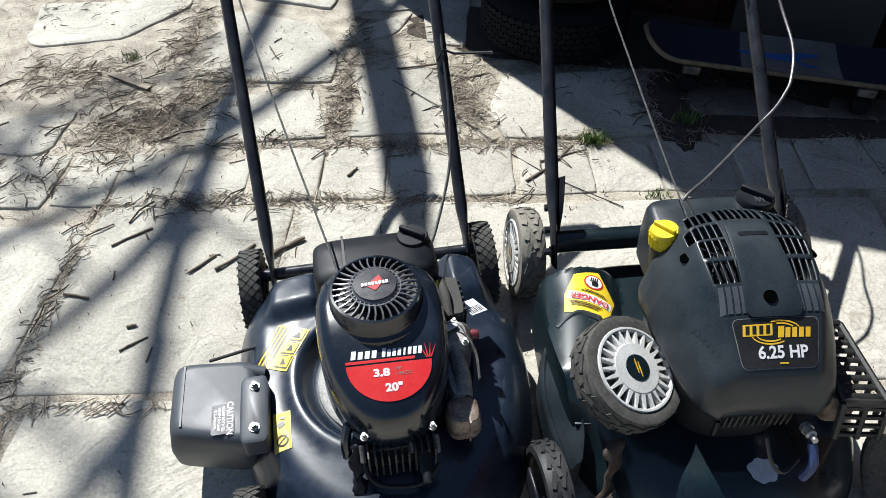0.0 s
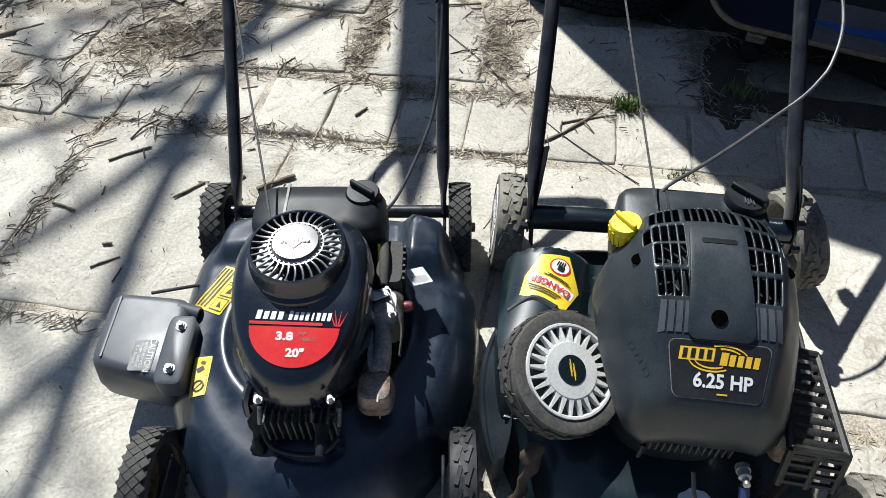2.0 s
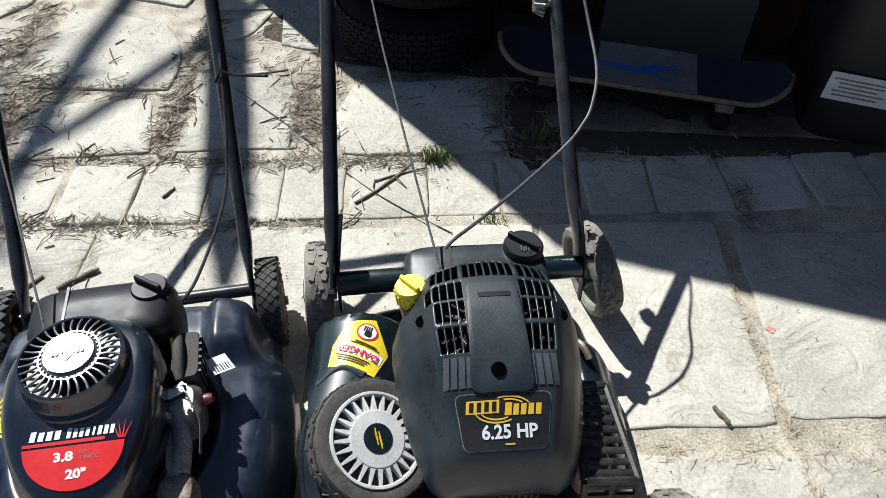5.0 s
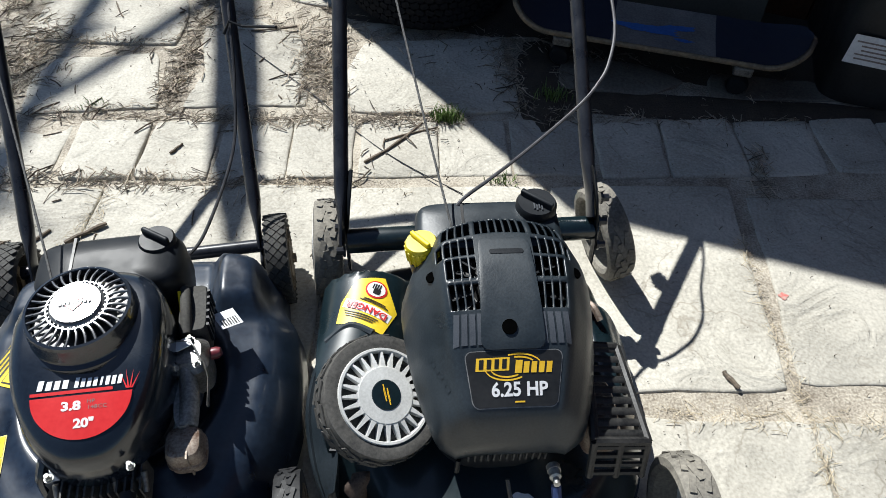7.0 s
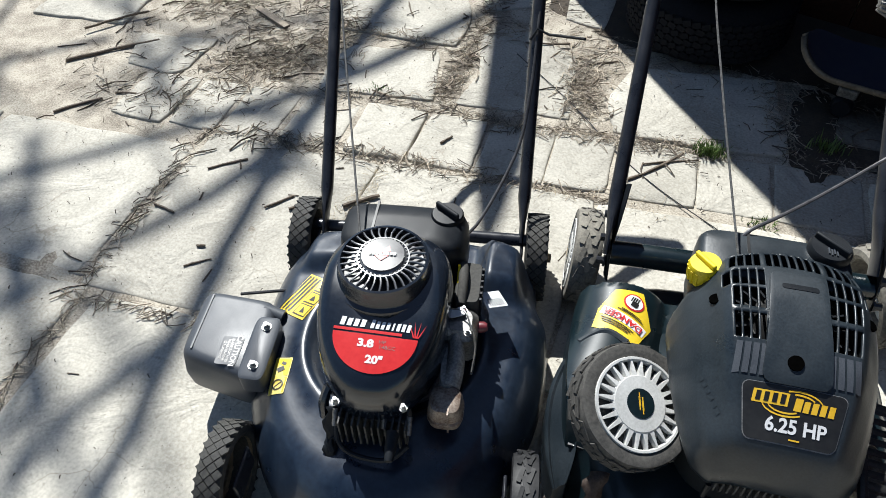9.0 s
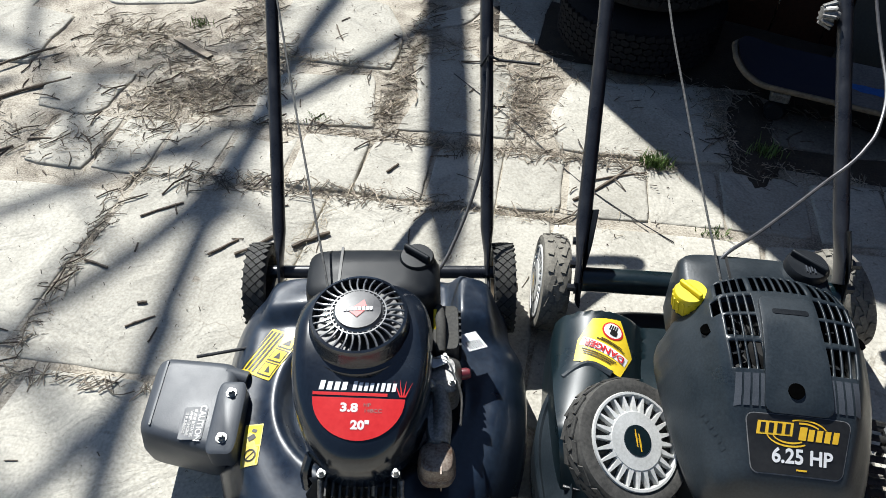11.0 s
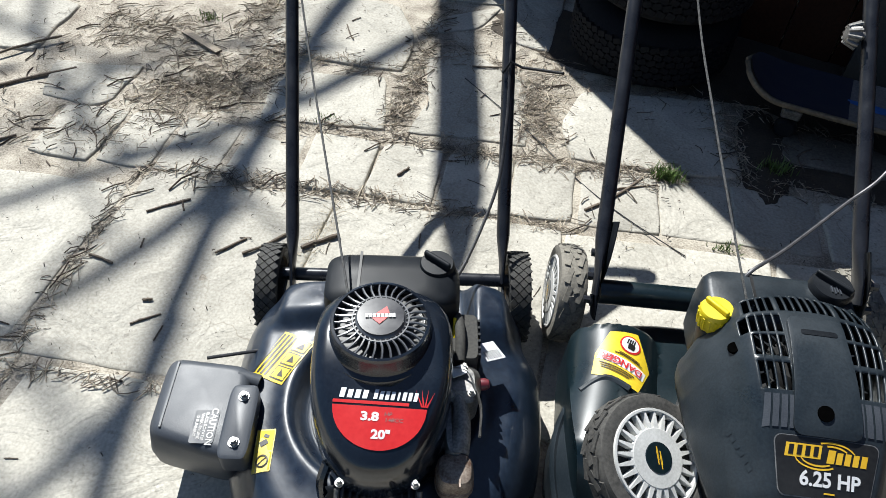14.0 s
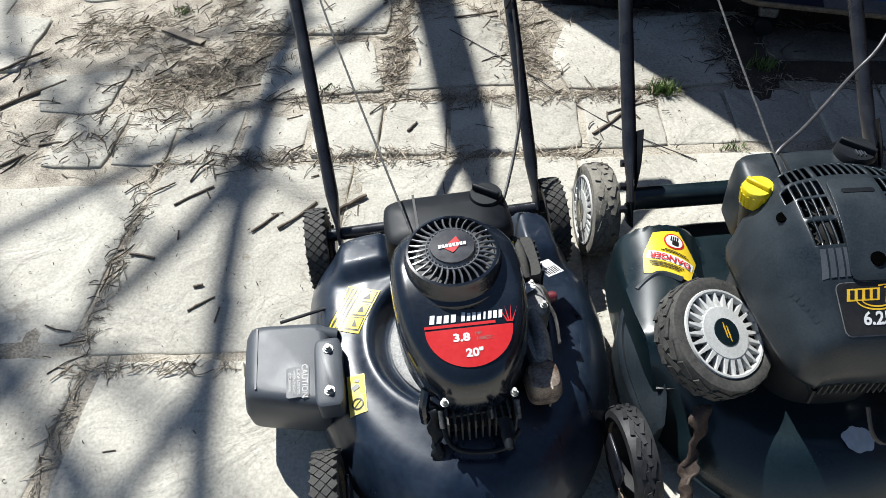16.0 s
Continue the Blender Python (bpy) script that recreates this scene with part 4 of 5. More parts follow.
# grey plastic discharge guard with bolts
def guard_ring(z, grow, p=7):
    """Outline of the guard at one height: its front edge slants, its outer side leans out below."""
    out = []
    for v in super_ring(0, 0, 0.068 + grow, 1.0, z, p, 56):
        t = (v.x + 0.068) / 0.136
        back, front = 0.010 - 0.014 * t + grow, -0.128 - 0.042 * t - grow
        out.append(Vector((-0.280 + v.x - 0.30 * (0.18 - z) * (1 - t), front + (back - front) * (v.y + 1) / 2, z)))
    return out


guard = part("discharge_guard", bm_loft([guard_ring(0.075, -0.012), guard_ring(0.11, -0.004), guard_ring(0.165, 0.0), guard_ring(0.176, -0.002), guard_ring(0.182, -0.008), guard_ring(0.184, -0.016)]), GREYPL, mower1, "faded grey plastic guard")
part("flange", bm_loft([super_ring(-0.215, -0.107, 0.022, 0.062, 0.150, 6), super_ring(-0.215, -0.107, 0.022, 0.062, 0.187, 6), super_ring(-0.215, -0.107, 0.018, 0.058, 0.19, 6)]), GREYPL, guard)
part("ridge", bm_box(-0.330, -0.062, 0.184, 0.003, 0.115, 0.003), GREYPL, guard)
part("hinge_knob", bm_tube([(-0.236, -0.020, 0.172), (-0.202, -0.026, 0.164)], 0.013, 16), GREYPL, guard)
part("hinge_rod", bm_tube([(-0.30, 0.028, 0.15), (-0.20, 0.05, 0.15), (-0.2, 0.02, 0.15)], 0.003, 8), WIRE, guard)
for y in (-0.068, -0.145):
    bolt(guard, -0.214, y, 0.192, 0.0065)
cl = part("caution_label", place_bm(bm_poly(rect(0, 0, 0.055, 0.036, 0, 0.004), 0.0006), Matrix.Translation((-0.264, -0.117, 0.1845)) @ pose(0, 0, 0, 0, 0, -90)), SILVER, guard, "silver caution label")
LB = Matrix.Translation((-0.264, -0.117, 0.1856)) @ pose(0, 0, 0, 0, 0, -90)
part("lettering", letters("CAUTION", 0.0135, LB @ Matrix.Translation((0, 0.0105, 0)), 0.0003), INK, cl)
for k, s in enumerate(("BLADE ROTATES", "WHEN ENGINE", "IS RUNNING")):
    part("lettering", letters(s, 0.0062, LB @ Matrix.Translation((0, 0.0005 - 0.0065 * k, 0)), 0.0002), INK, cl)


def sticker(parent, cx, cy, w, h, ang, base, surf, label, name="warning_sticker"):
    return part(name, drape(cut_fine(bm_poly(rect(cx, cy, w, h, ang, 0.002)), 0.01), surf, 0.0012), base, parent, label)


quad = ((-0.176, 0.074), (-0.121, 0.047), (-0.165, -0.033), (-0.220, -0.004))


def in_quad(u, v):
    """A spot on the hazard sticker: u runs along it, v from its back edge to its front edge."""
    a, b, c, d = (Vector(p) for p in quad)
    return tuple(a.lerp(b, u).lerp(d.lerp(c, u), v))


def on_quad(u0, u1, v0, v1, skew=0.0):
    return [in_quad(u0, v1), in_quad(u1, v1), in_quad(u1 + skew, v0), in_quad(u0 + skew, v0)]


s1 = part("hazard_sticker", drape(cut_fine(bm_poly(on_quad(0, 1, 0, 1)), 0.01), DECK1, 0.0014), YELLOW, mower1, "yellow hazard sticker with dark stripes")
for k in range(4):
    part("stripe", drape(cut_fine(bm_poly(on_quad(0.02 + 0.12 * k - 0.04, 0.08 + 0.12 * k - 0.04, 0.05, 0.95, 0.05)), 0.01), DECK1, 0.002), INK, s1)
for k in range(3):
    v0, v1 = 0.05 + 0.31 * k, 0.33 + 0.31 * k
    part("pictogram_frame", drape(cut_fine(bm_poly(on_quad(0.52, 0.96, v0, v1)), 0.01), DECK1, 0.002), INK, s1)
    part("field", drape(cut_fine(bm_poly(on_quad(0.545, 0.935, v0 + 0.025, v1 - 0.025)), 0.01), DECK1, 0.0025), YELLOW, s1)
    part("pictogram", drape(bm_poly([in_quad(0.62 + 0.04 * k, v1 - 0.07), in_quad(0.86, v1 - 0.08), in_quad(0.76 - 0.03 * k, v0 + 0.06)]), DECK1, 0.003), INK, s1)
s2 = sticker(mower1, -0.1755, -0.141, 0.029, 0.066, 0, FADEDYEL, DECK1, "small faded yellow warning sticker")
part("field", drape(bm_poly(rect(-0.1755, -0.126, 0.025, 0.031, 0)), DECK1, 0.0018), YELLOW, s2)
part("field", drape(bm_poly(rect(-0.1755, -0.158, 0.025, 0.027, 0)), DECK1, 0.0018), YELLOW, s2)
bm = bmesh.new()
circ = lambda r: [(-0.1755 + r * math.cos(t), -0.158 + r * math.sin(t)) for t in [2 * math.pi * k / 24 for k in range(24)]]
o, i2 = circ(0.0095), circ(0.0075)
for k in range(24):
    j = (k + 1) % 24
    bm_poly([o[k], o[j], i2[j], i2[k]], bm=bm)
bm_poly(rect(-0.1755, -0.158, 0.017, 0.002, 40), bm=bm)
bm_poly(rect(-0.177, -0.130, 0.012, 0.008, 30), bm=bm)
bm_poly(rect(-0.174, -0.119, 0.008, 0.005, -20), bm=bm)
part("pictogram", drape(bm, DECK1, 0.0022), INK, s2)

# rope and cable of the first machine
part("starter_rope", bm_tube(smooth_path([(-0.056, 0.0, 0.352), (-0.060, 0.034, 0.345), (-0.132, 0.325, 0.47), (-0.185, 0.55, 0.60), (-0.26, 0.85, 0.85)], 6), 0.0018, 6), ROPE, mower1)
part("control_cable", bm_tube(smooth_path([(0.09, 0.11, 0.25), (0.125, 0.18, 0.24), (0.18, 0.32, 0.29), (0.196, 0.42, 0.36), (0.2, 0.50, 0.42), (0.205, 0.70, 0.57), (0.21, 0.9, 0.75)], 8), 0.003, 8), WIRE, mower1)
part("cable_tie", bm_tube([(0.187, 0.50, 0.415), (0.20, 0.505, 0.436), (0.222, 0.50, 0.428), (0.285, 0.43, 0.464)], 0.0028, 6), BLACK, mower1)


# ---- second machine: dark green deck, black shroud ----
M2 = pose(0.466, 0.865, 0, 0, 0, 6)


def shape2(x, y, h):
    """Round discharge tunnel that carries the label, cut off square behind and widening forwards."""
    f = ease(-y, -0.12, 0.20)
    q = (x + 0.190 + 0.040 * f) / (0.082 + 0.006 * f)
    if abs(q) < 1:
        tunnel = 0.122 + (0.079 + 0.008 * f) * math.sqrt(1 - q * q)
        h += max(0.0, tunnel - h) * (1 - ease(y, 0.108, 0.128)) * ease(y, -0.24, -0.12)
    wing = ease(x, 0.150, 0.185) * (1 - ease(x, 0.200, 0.262)) * (1 - ease(y, 0.03, 0.08)) * ease(y, -0.26, -0.16)
    return h + 0.030 * wing


OUT2, DECK2 = deck_shape(0.268, 0.37, 0.205, 0.150, shape2, 2.5)
mower2 = thing("lawn_mower", M2, "dark green lawn mower with dusty black engine shroud", "lawn mower", group="lawn mowers")
part("deck", deck_mesh(OUT2, DECK2, 0.05), GREEN, mower2, "dark green enamelled steel deck")
tread_wheel(mower2, pose(-0.268, 0.252, 0.097, 0, -86, 3), 0.097, 0.054, False, DUSTRUB, RIMWHITE)
tread_wheel(mower2, pose(0.276, 0.272, 0.100, 0, 80, 12), 0.100, 0.054, False, DUSTRUB, RIMWHITE)
tread_wheel(mower2, pose(0.275, -0.305, 0.102, 0, 90, 0), 0.102, 0.052, False, DUSTRUB, RIMWHITE)
part("rear_tube", bm_tube([(-0.222, 0.178, 0.198), (0.225, 0.196, 0.198)], 0.022, 20), GREEN, mower2, "dark green rear tube")
for sx in (-1, 1):
    part("handle_bracket", bm_tube(smooth_path([(sx * 0.222, 0.17, 0.14), (sx * 0.224, 0.19, 0.2), (sx * 0.218, 0.21, 0.26), (sx * 0.212, 0.25, 0.30)], 4), 0.011, 10, squash=[0.3] * 13), BLACK, mower2)
    for k in range(3):
        part("bolt", bm_lathe([(0, 0.012), (0.007, 0.012), (0.007, 0), (0.011, 0), (0.011, -0.004), (0, -0.004)], 8, pose(sx * 0.232, 0.18 + 0.02 * k, 0.17 + 0.04 * k, 0, sx * 90, 0)), TUBE, mower2)
I2 = M2.inverted()
mower_handle(mower2, (0.216, 1.042, 0.25), (0.183, 1.441, 0.6), I2, 0.22, 0.98, 0.0130)
mower_handle(mower2, (0.652, 1.099, 0.25), (0.59, 1.546, 0.6), I2, 0.24, 0.98, 0.0130)
part("crossbar", bm_tube([I2 @ Vector((0.147, 1.874, 0.98)), I2 @ Vector((0.523, 2.031, 0.98))], 0.0125, 12), TUBE, mower2)
KN = I2 @ pose(0.576, 1.446, 0.523, 0, -90, 0)
knob = part("handle_knob", bm_lathe([(0, 0.014), (0.010, 0.014), (0.016, 0.010), (0.021, -0.006), (0.008, -0.010), (0.006, -0.030), (0, -0.030)], 20, KN), ALU, mower2, "ribbed clear-coated knob")
for k in range(10):
    part("knob_rib", place_bm(bm_tube([(0.014, 0, 0.013), (0.0235, 0, -0.007)], 0.0032, 6), KN @ pose(0, 0, 0, 0, 0, 36 * k)), ALU, knob)

engine2 = new("engine")
engine2.parent = mower2
Y0, Y1 = -0.262, 0.046


def half2(y):
    w = float(np.interp(y, (Y0, -0.248, -0.22, -0.19, -0.14, -0.09, -0.04, 0.0, 0.03, Y1), (0.086, 0.096, 0.107, 0.116, 0.127, 0.134, 0.137, 0.136, 0.130, 0.122)))
    t = (y - Y0) / (Y1 - Y0)
    return w * (1 - 0.16 * max(0, 1 - min(t, 1 - t) / 0.07) ** 2.2)


CROWN_Y = (Y0, -0.25, -0.234, -0.21, -0.185, -0.16, -0.12, -0.07, -0.03, 0.01, 0.03, Y1)
CROWN_Z = (0.330, 0.341, 0.353, 0.370, 0.389, 0.405, 0.419, 0.427, 0.427, 0.419, 0.410, 0.396)


def top2(x, y):
    """Broad sloping top with soft shoulders that fall to a rim; highest over the flywheel."""
    t = min(1, max(0, (y - Y0) / (Y1 - Y0)))
    crown = sum(float(np.interp(y + o, CROWN_Y, CROWN_Z)) for o in (-0.012, 0, 0.012)) / 3
    u = min(1, abs(x) / half2(y))
    edge = 1 - 0.07 * u ** 2 - 0.36 * ease(u, 0.56, 0.92) - 0.42 * max(0, (u - 0.80) / 0.20) ** 2.5
    e = min(t / 0.075, (1 - t) / 0.07, 1)
    z0 = 0.288
    return z0 + (crown - z0) * edge * (1 - 0.75 * (1 - e) ** 2.4)


def slot_cells():
    """Vent openings as (u0, u1, y0, y1); u runs across, as a share of the half width."""
    out = []
    for k in range(7):
        u = -0.262 + 0.077 * k
        out.append((u, u + 0.056, -0.012, 0.026))
    for s in (-1, 1):
        for n, u0, ya, yb in ((4, 0.315, -0.012, 0.026), (5, 0.290, -0.052, -0.020), (4, 0.290, -0.090, -0.057), (4, 0.290, -0.134, -0.098)):
            for k in range(n):
                u = u0 + 0.080 * k
                lo, hi = sorted((s * u, s * (u + 0.060)))
                out.append((lo, hi, ya, yb))
    return out


SLOTS = slot_cells()


def lines(lo, hi, n, extra):
    xs = sorted(set([round(lo + (hi - lo) * k / n, 5) for k in range(n + 1)] + [round(e, 5) for e in extra]))
    keep = [xs[0]]
    for x in xs[1:]:
        if x - keep[-1] > 0.0006:
            keep.append(x)
    return keep


us = lines(-1, 1, 56, [s[i] for s in SLOTS for i in (0, 1)])
ys = lines(Y0, Y1, 46, [s[i] for s in SLOTS for i in (2, 3)])


def dome(u, y):
    """A spot on the shroud; its back end curves round."""
    yy = y - 0.050 * u * u * ease(y, -0.10, Y1)
    x = u * half2(y)
    return Vector((x, yy, top2(x, y)))


bm = bm_grid(us, ys, dome, skip=lambda u, y: any(a < u < b and c < y < d for a, b, c, d in SLOTS))
bm.verts.index_update()
outer = lambda v: v.index // len(ys) in (0, len(us) - 1) or v.index % len(ys) in (0, len(ys) - 1)
rim_edges = [e for e in bm.edges if e.is_boundary and all(outer(v) for v in e.verts)]
for dz, k in ((0.006, 1.012), (0.018, 1.008), (0.010, 0.985)):
    g = bmesh.ops.extrude_edge_only(bm, edges=rim_edges)
    vs = [v for v in g["geom"] if isinstance(v, bmesh.types.BMVert)]
    for v in vs:
        v.co = Vector((v.co.x * k, -0.11 + (v.co.y + 0.11) * k, v.co.z - dz))
    rim_edges = [e for e in g["geom"] if isinstance(e, bmesh.types.BMEdge)]
shroud = part("engine_shroud", bm, DUSTY, engine2, "dusty black plastic shroud with vent slots", angle=28)
md = shroud.modifiers.new("solid", 'SOLIDIFY')
md.thickness, md.offset = 0.0035, -1
part("flywheel", bm_lathe([(0, 0.372), (0.03, 0.372), (0.04, 0.358), (0.092, 0.352), (0.097, 0.32), (0, 0.32)], 40, Matrix.Translation((0, -0.060, 0))), INK, shroud)
for k in range(18):
    part("flywheel_vane", place_bm(bm_box(0.068, 0, 0.360, 0.05, 0.003, 0.016), Matrix.Translation((0, -0.060, 0)) @ pose(0, 0, 0, 0, 0, 20 * k)), BLACK, shroud)
# raised centre panel
bm = bm_poly([(x * (1 - 0.10 * (y + 0.10) / 0.08), y) for x, y in rect(0, -0.1060, 0.075, 0.155, 0, 0.011)])
cut_fine(bm, 0.01)
pn = part("centre_panel", drape(bm, top2, 0.0055), DUSTY, shroud, "smooth raised centre panel")
md = pn.modifiers.new("solid", 'SOLIDIFY')
md.thickness, md.offset = 0.008, -1
bv = pn.modifiers.new("bevel", 'BEVEL')
bv.width, bv.segments = 0.003, 3
part("name_bar", drape(cut_fine(bm_poly(rect(0.002, -0.054, 0.046, 0.008, 0, 0.0035)), 0.008), top2, 0.0062), BLACK, pn)
part("bolt_hole", bm_lathe([(0.0100, -0.002), (0.0095, 0.0008), (0, 0.0008)], 24, Matrix.Translation((-0.004, -0.160, top2(-0.004, -0.160) + 0.0068)) @ pose(0, 0, 0, math.degrees(math.atan((top2(0, -0.152) - top2(0, -0.168)) / 0.016)), 0, 0)), VOID, pn)
for x, tip in ((-0.098, -30), (0.098, 30)):
    part("bolt_hole", bm_lathe([(0.0085, -0.002), (0.008, 0.001), (0, 0.001)], 20, Matrix.Translation((x, -0.070, top2(x, -0.070) + 0.002)) @ pose(0, 0, 0, 0, tip, 0)), VOID, shroud)
# moulded lower louvres
for s in (-1, 1):
    for k in range(4):
        u = s * (0.320 + 0.080 * k)
        x0, x1 = (u - 0.030) * half2(-0.15), (u + 0.030) * half2(-0.15)
        b = bm_poly([(x0, -0.140), (x1, -0.140), (x1 * 1.03, -0.176), (x0 * 1.03, -0.176)][::-1])
        part("louvre", drape(cut_fine(b, 0.012), top2, 0.0016), GREYPL, shroud)
# raised lettering along the flank, worn to a strip of bars
bars("moulded_bar", [rect(-0.104 + 0.0042 * k, -0.170 - 0.0085 * k, 0.006, 0.004, -62) for k in range(6)], Matrix(), top2, 0.0012, DUSTY, shroud)
# front label
LAB = Matrix.Translation((0.0, -0.2115, 0)) @ Matrix.Diagonal((0.90, 0.80, 1, 1))
part("label_edge", drape(place_bm(cut_fine(bm_poly([(x * (1 + 0.16 * y / 0.07), y) for x, y in rect(0, 0, 0.130, 0.073, 0, 0.010)]), 0.009), LAB), top2, 0.0012), LABEDGE, shroud)
lab = part("label", drape(place_bm(cut_fine(bm_poly([(x * (1 + 0.16 * y / 0.07), y) for x, y in rect(0, 0, 0.1275, 0.0705, 0, 0.009)]), 0.009), LAB), top2, 0.0018), INK, shroud, "black label with amber bar and white lettering")
plate = part("name_plate", drape(place_bm(cut_fine(bm_poly(slant(-0.0305, 0.0185, 0.047, 0.0165, 0.1)), 0.009), LAB), top2, 0.0023), AMBER, lab)
bars("name_bar", [slant(-0.0465 + 0.0108 * k, 0.0185, 0.0062, 0.0120, 0.1) for k in range(4)], LAB, top2, 0.0028, INK, lab)
bars("name_bar", [slant(0.0060 + 0.0108 * k, 0.0135 + (0.001 if k == 0 else 0), 0.0078 + 0.002 * (k == 0), 0.0140 + 0.002 * (k == 0), 0.15) for k in range(5)], LAB, top2, 0.0028, AMBER, lab)
bm = bmesh.new()
for r0, a0, a1 in ((0.017, 14, 25), (0.013, 14, 25), (0.018, 2, 10), (0.014, 3, 9)):
    cx = -0.010 if a0 > 10 else 0.006
    arc = [2 * math.pi * k / 28 for k in range(a0, a1)]
    bm_poly([(cx + r0 * 1.9 * math.cos(t), 0.014 + r0 * math.sin(t)) for t in arc] + [(cx + r0 * 1.82 * math.cos(t), 0.014 + (r0 - 0.0022) * math.sin(t)) for t in arc[::-1]], bm=bm)
part("swoosh", drape(place_bm(cut_fine(bm, 0.009), LAB), top2, 0.0024), AMBER, lab)
part("lettering", drape(place_bm(letters("6.25 HP", 0.0245, Matrix.Translation((0.006, -0.0145, 0)), 0.0007), LAB), top2, 0.0028), WHITE, lab)
part("print_bar", drape(place_bm(bm_poly(rect(0.006, -0.0295, 0.014, 0.002)), LAB), top2, 0.0028), AMBER, lab)
shroud.location = (0.007, 0, 0)

# tank and caps at the back
part("fuel_tank", bm_loft([super_ring(0.0, 0.046, a, b, z, 5.5) for a, b, z in ((0.106, 0.046, 0.27), (0.109, 0.049, 0.33), (0.108, 0.048, 0.368), (0.104, 0.045, 0.377), (0.096, 0.038, 0.381), (0.05, 0.02, 0.382))]), DUSTY, engine2)
part("tank_strap", bm_box(-0.038, 0.058, 0.3815, 0.004, 0.07, 0.003), INK, engine2)
c2 = Matrix.Translation((0.074, 0.074, -0.006)) @ Matrix.Diagonal((0.92, 0.92, 1, 1))
cap2 = part("fuel_cap", bm_lathe([(0, 0.36), (0.03, 0.36), (0.0335, 0.368), (0.0335, 0.395), (0.030, 0.400), (0, 0.4005)], 36, c2), BLACK, engine2, "black screw cap with moulded ribs")
part("grip_bar", place_bm(bm_box(0, 0, 0.404, 0.06, 0.008, 0.012), c2 @ pose(0, 0, 0, 0, 0, -40)), BLACK, cap2, bevel=0.002)
for k in range(4):
    part("moulded_rib", place_bm(bm_box(0.004 * k - 0.006, -0.012 - 0.003 * (k % 2), 0.4015, 0.002, 0.012, 0.002), c2), GREYPL, cap2)
c3 = pose(-0.098, -0.004, 0.366, -2, -8, 0) @ Matrix.Diagonal((0.86, 0.86, 0.86, 1))
yc = part("oil_cap", bm_lathe([(0, 0), (0.024, 0), (0.027, 0.006), (0.027, 0.034), (0.0245, 0.0385), (0, 0.039)], 36, c3), YCAP, engine2, "bright yellow plastic oil cap")
for k in range(18):
    part("grip_rib", place_bm(bm_box(0.027, 0, 0.018, 0.003, 0.004, 0.026), c3 @ pose(0, 0, 0, 0, 0, 20 * k)), YCAP, yc)
part("grip_bar", place_bm(bm_box(0, 0, 0.042, 0.046, 0.008, 0.010), c3 @ pose(0, 0, 0, 0, 0, -52)), YCAP, yc, bevel=0.002)
part("filler_neck", bm_lathe([(0.024, -0.06), (0.026, 0.0), (0.02, 0.004)], 28, c3), DUSTY, engine2)

# block, fins, plug, guard with muffler
part("crankcase", bm_loft([super_ring(0, -0.09, 0.10, 0.14, 0.15, 3), super_ring(0, -0.09, 0.10, 0.14, 0.27, 3)]), INK, engine2)
for k in range(13):
    part("fin", bm_box(-0.045 + 0.009 * k, -0.226, 0.228, 0.0025, 0.035, 0.05), SHADEALU, engine2)
part("spark_plug", bm_lathe([(0, 0.03), (0.0045, 0.03), (0.0045, 0.02), (0.008, 0.018), (0.008, 0.008), (0.0095, 0.008), (0.0095, 0), (0, 0)], 12, pose(0.062, -0.276, 0.252, 75, 0, 0)), STEEL, engine2)
part("plug_lead", bm_tube(smooth_path([(0.062, -0.302, 0.25), (0.064, -0.322, 0.225), (0.06, -0.324, 0.19)], 5), 0.007, 8), BLUECABLE, engine2)
part("choke_wire", bm_tube(smooth_path([(0.0, -0.29, 0.25), (0.008, -0.315, 0.22), (0.03, -0.32, 0.2), (0.06, -0.30, 0.2)], 5), 0.003, 6), WIRE, engine2)
part("drain_stub", bm_tube([(-0.062, -0.26, 0.25), (-0.064, -0.265, 0.225)], 0.004, 8), BLACK, engine2)
gd = new("muffler_guard")
gd.parent = engine2
GB, GR, GF, GL = Vector((0.132, -0.112, 0.286)), Vector((0.180, -0.108, 0.272)), Vector((0.194, -0.252, 0.262)), Vector((0.116, -0.258, 0.282))
for k in range(9):
    p, q = GB.lerp(GL, (k + 0.3) / 9), GR.lerp(GF, (k + 0.3) / 9)
    part("slat", bm_tube([p, q], 0.0042, 6, squash=[1.35, 1.35]), GUARDMETAL, gd)
for a, b in ((GB, GR), (GR, GF), (GF, GL), (GL, GB)):
    part("rail", bm_tube([a, a.lerp(b, 0.5), b], 0.0065, 8), GUARDMETAL, gd)
low = Vector((0, -0.020, -0.062))
for k in range(4):
    d = low * ((k + 0.6) / 4)
    part("front_slat", bm_tube([GL + d, GF + d], 0.0045, 6), GUARDMETAL, gd)
for p in (GL, GF, GL.lerp(GF, 0.5)):
    part("post", bm_tube([p, p + low], 0.0055, 8), GUARDMETAL, gd)
for k in range(5):
    p = GR.lerp(GF, (k + 0.5) / 5)
    part("side_slat", bm_tube([p, p + Vector((0.012, 0, -0.055))], 0.0045, 6), GUARDMETAL, gd)
part("muffler", bm_loft([super_ring(0.14, -0.195, 0.024, 0.045, 0.20, 4), super_ring(0.14, -0.195, 0.027, 0.05, 0.215, 4), super_ring(0.14, -0.195, 0.027, 0.05, 0.245, 4), super_ring(0.14, -0.195, 0.022, 0.04, 0.255, 4)]), RUST, engine2, "rusty muffler behind the guard")
part("rust_bracket", bm_tube(smooth_path([(0.178, 0.04, 0.185), (0.186, 0.02, 0.196), (0.196, 0.0, 0.185)], 4), 0.006, 7), RUST, mower2, "flaking rusty bracket")

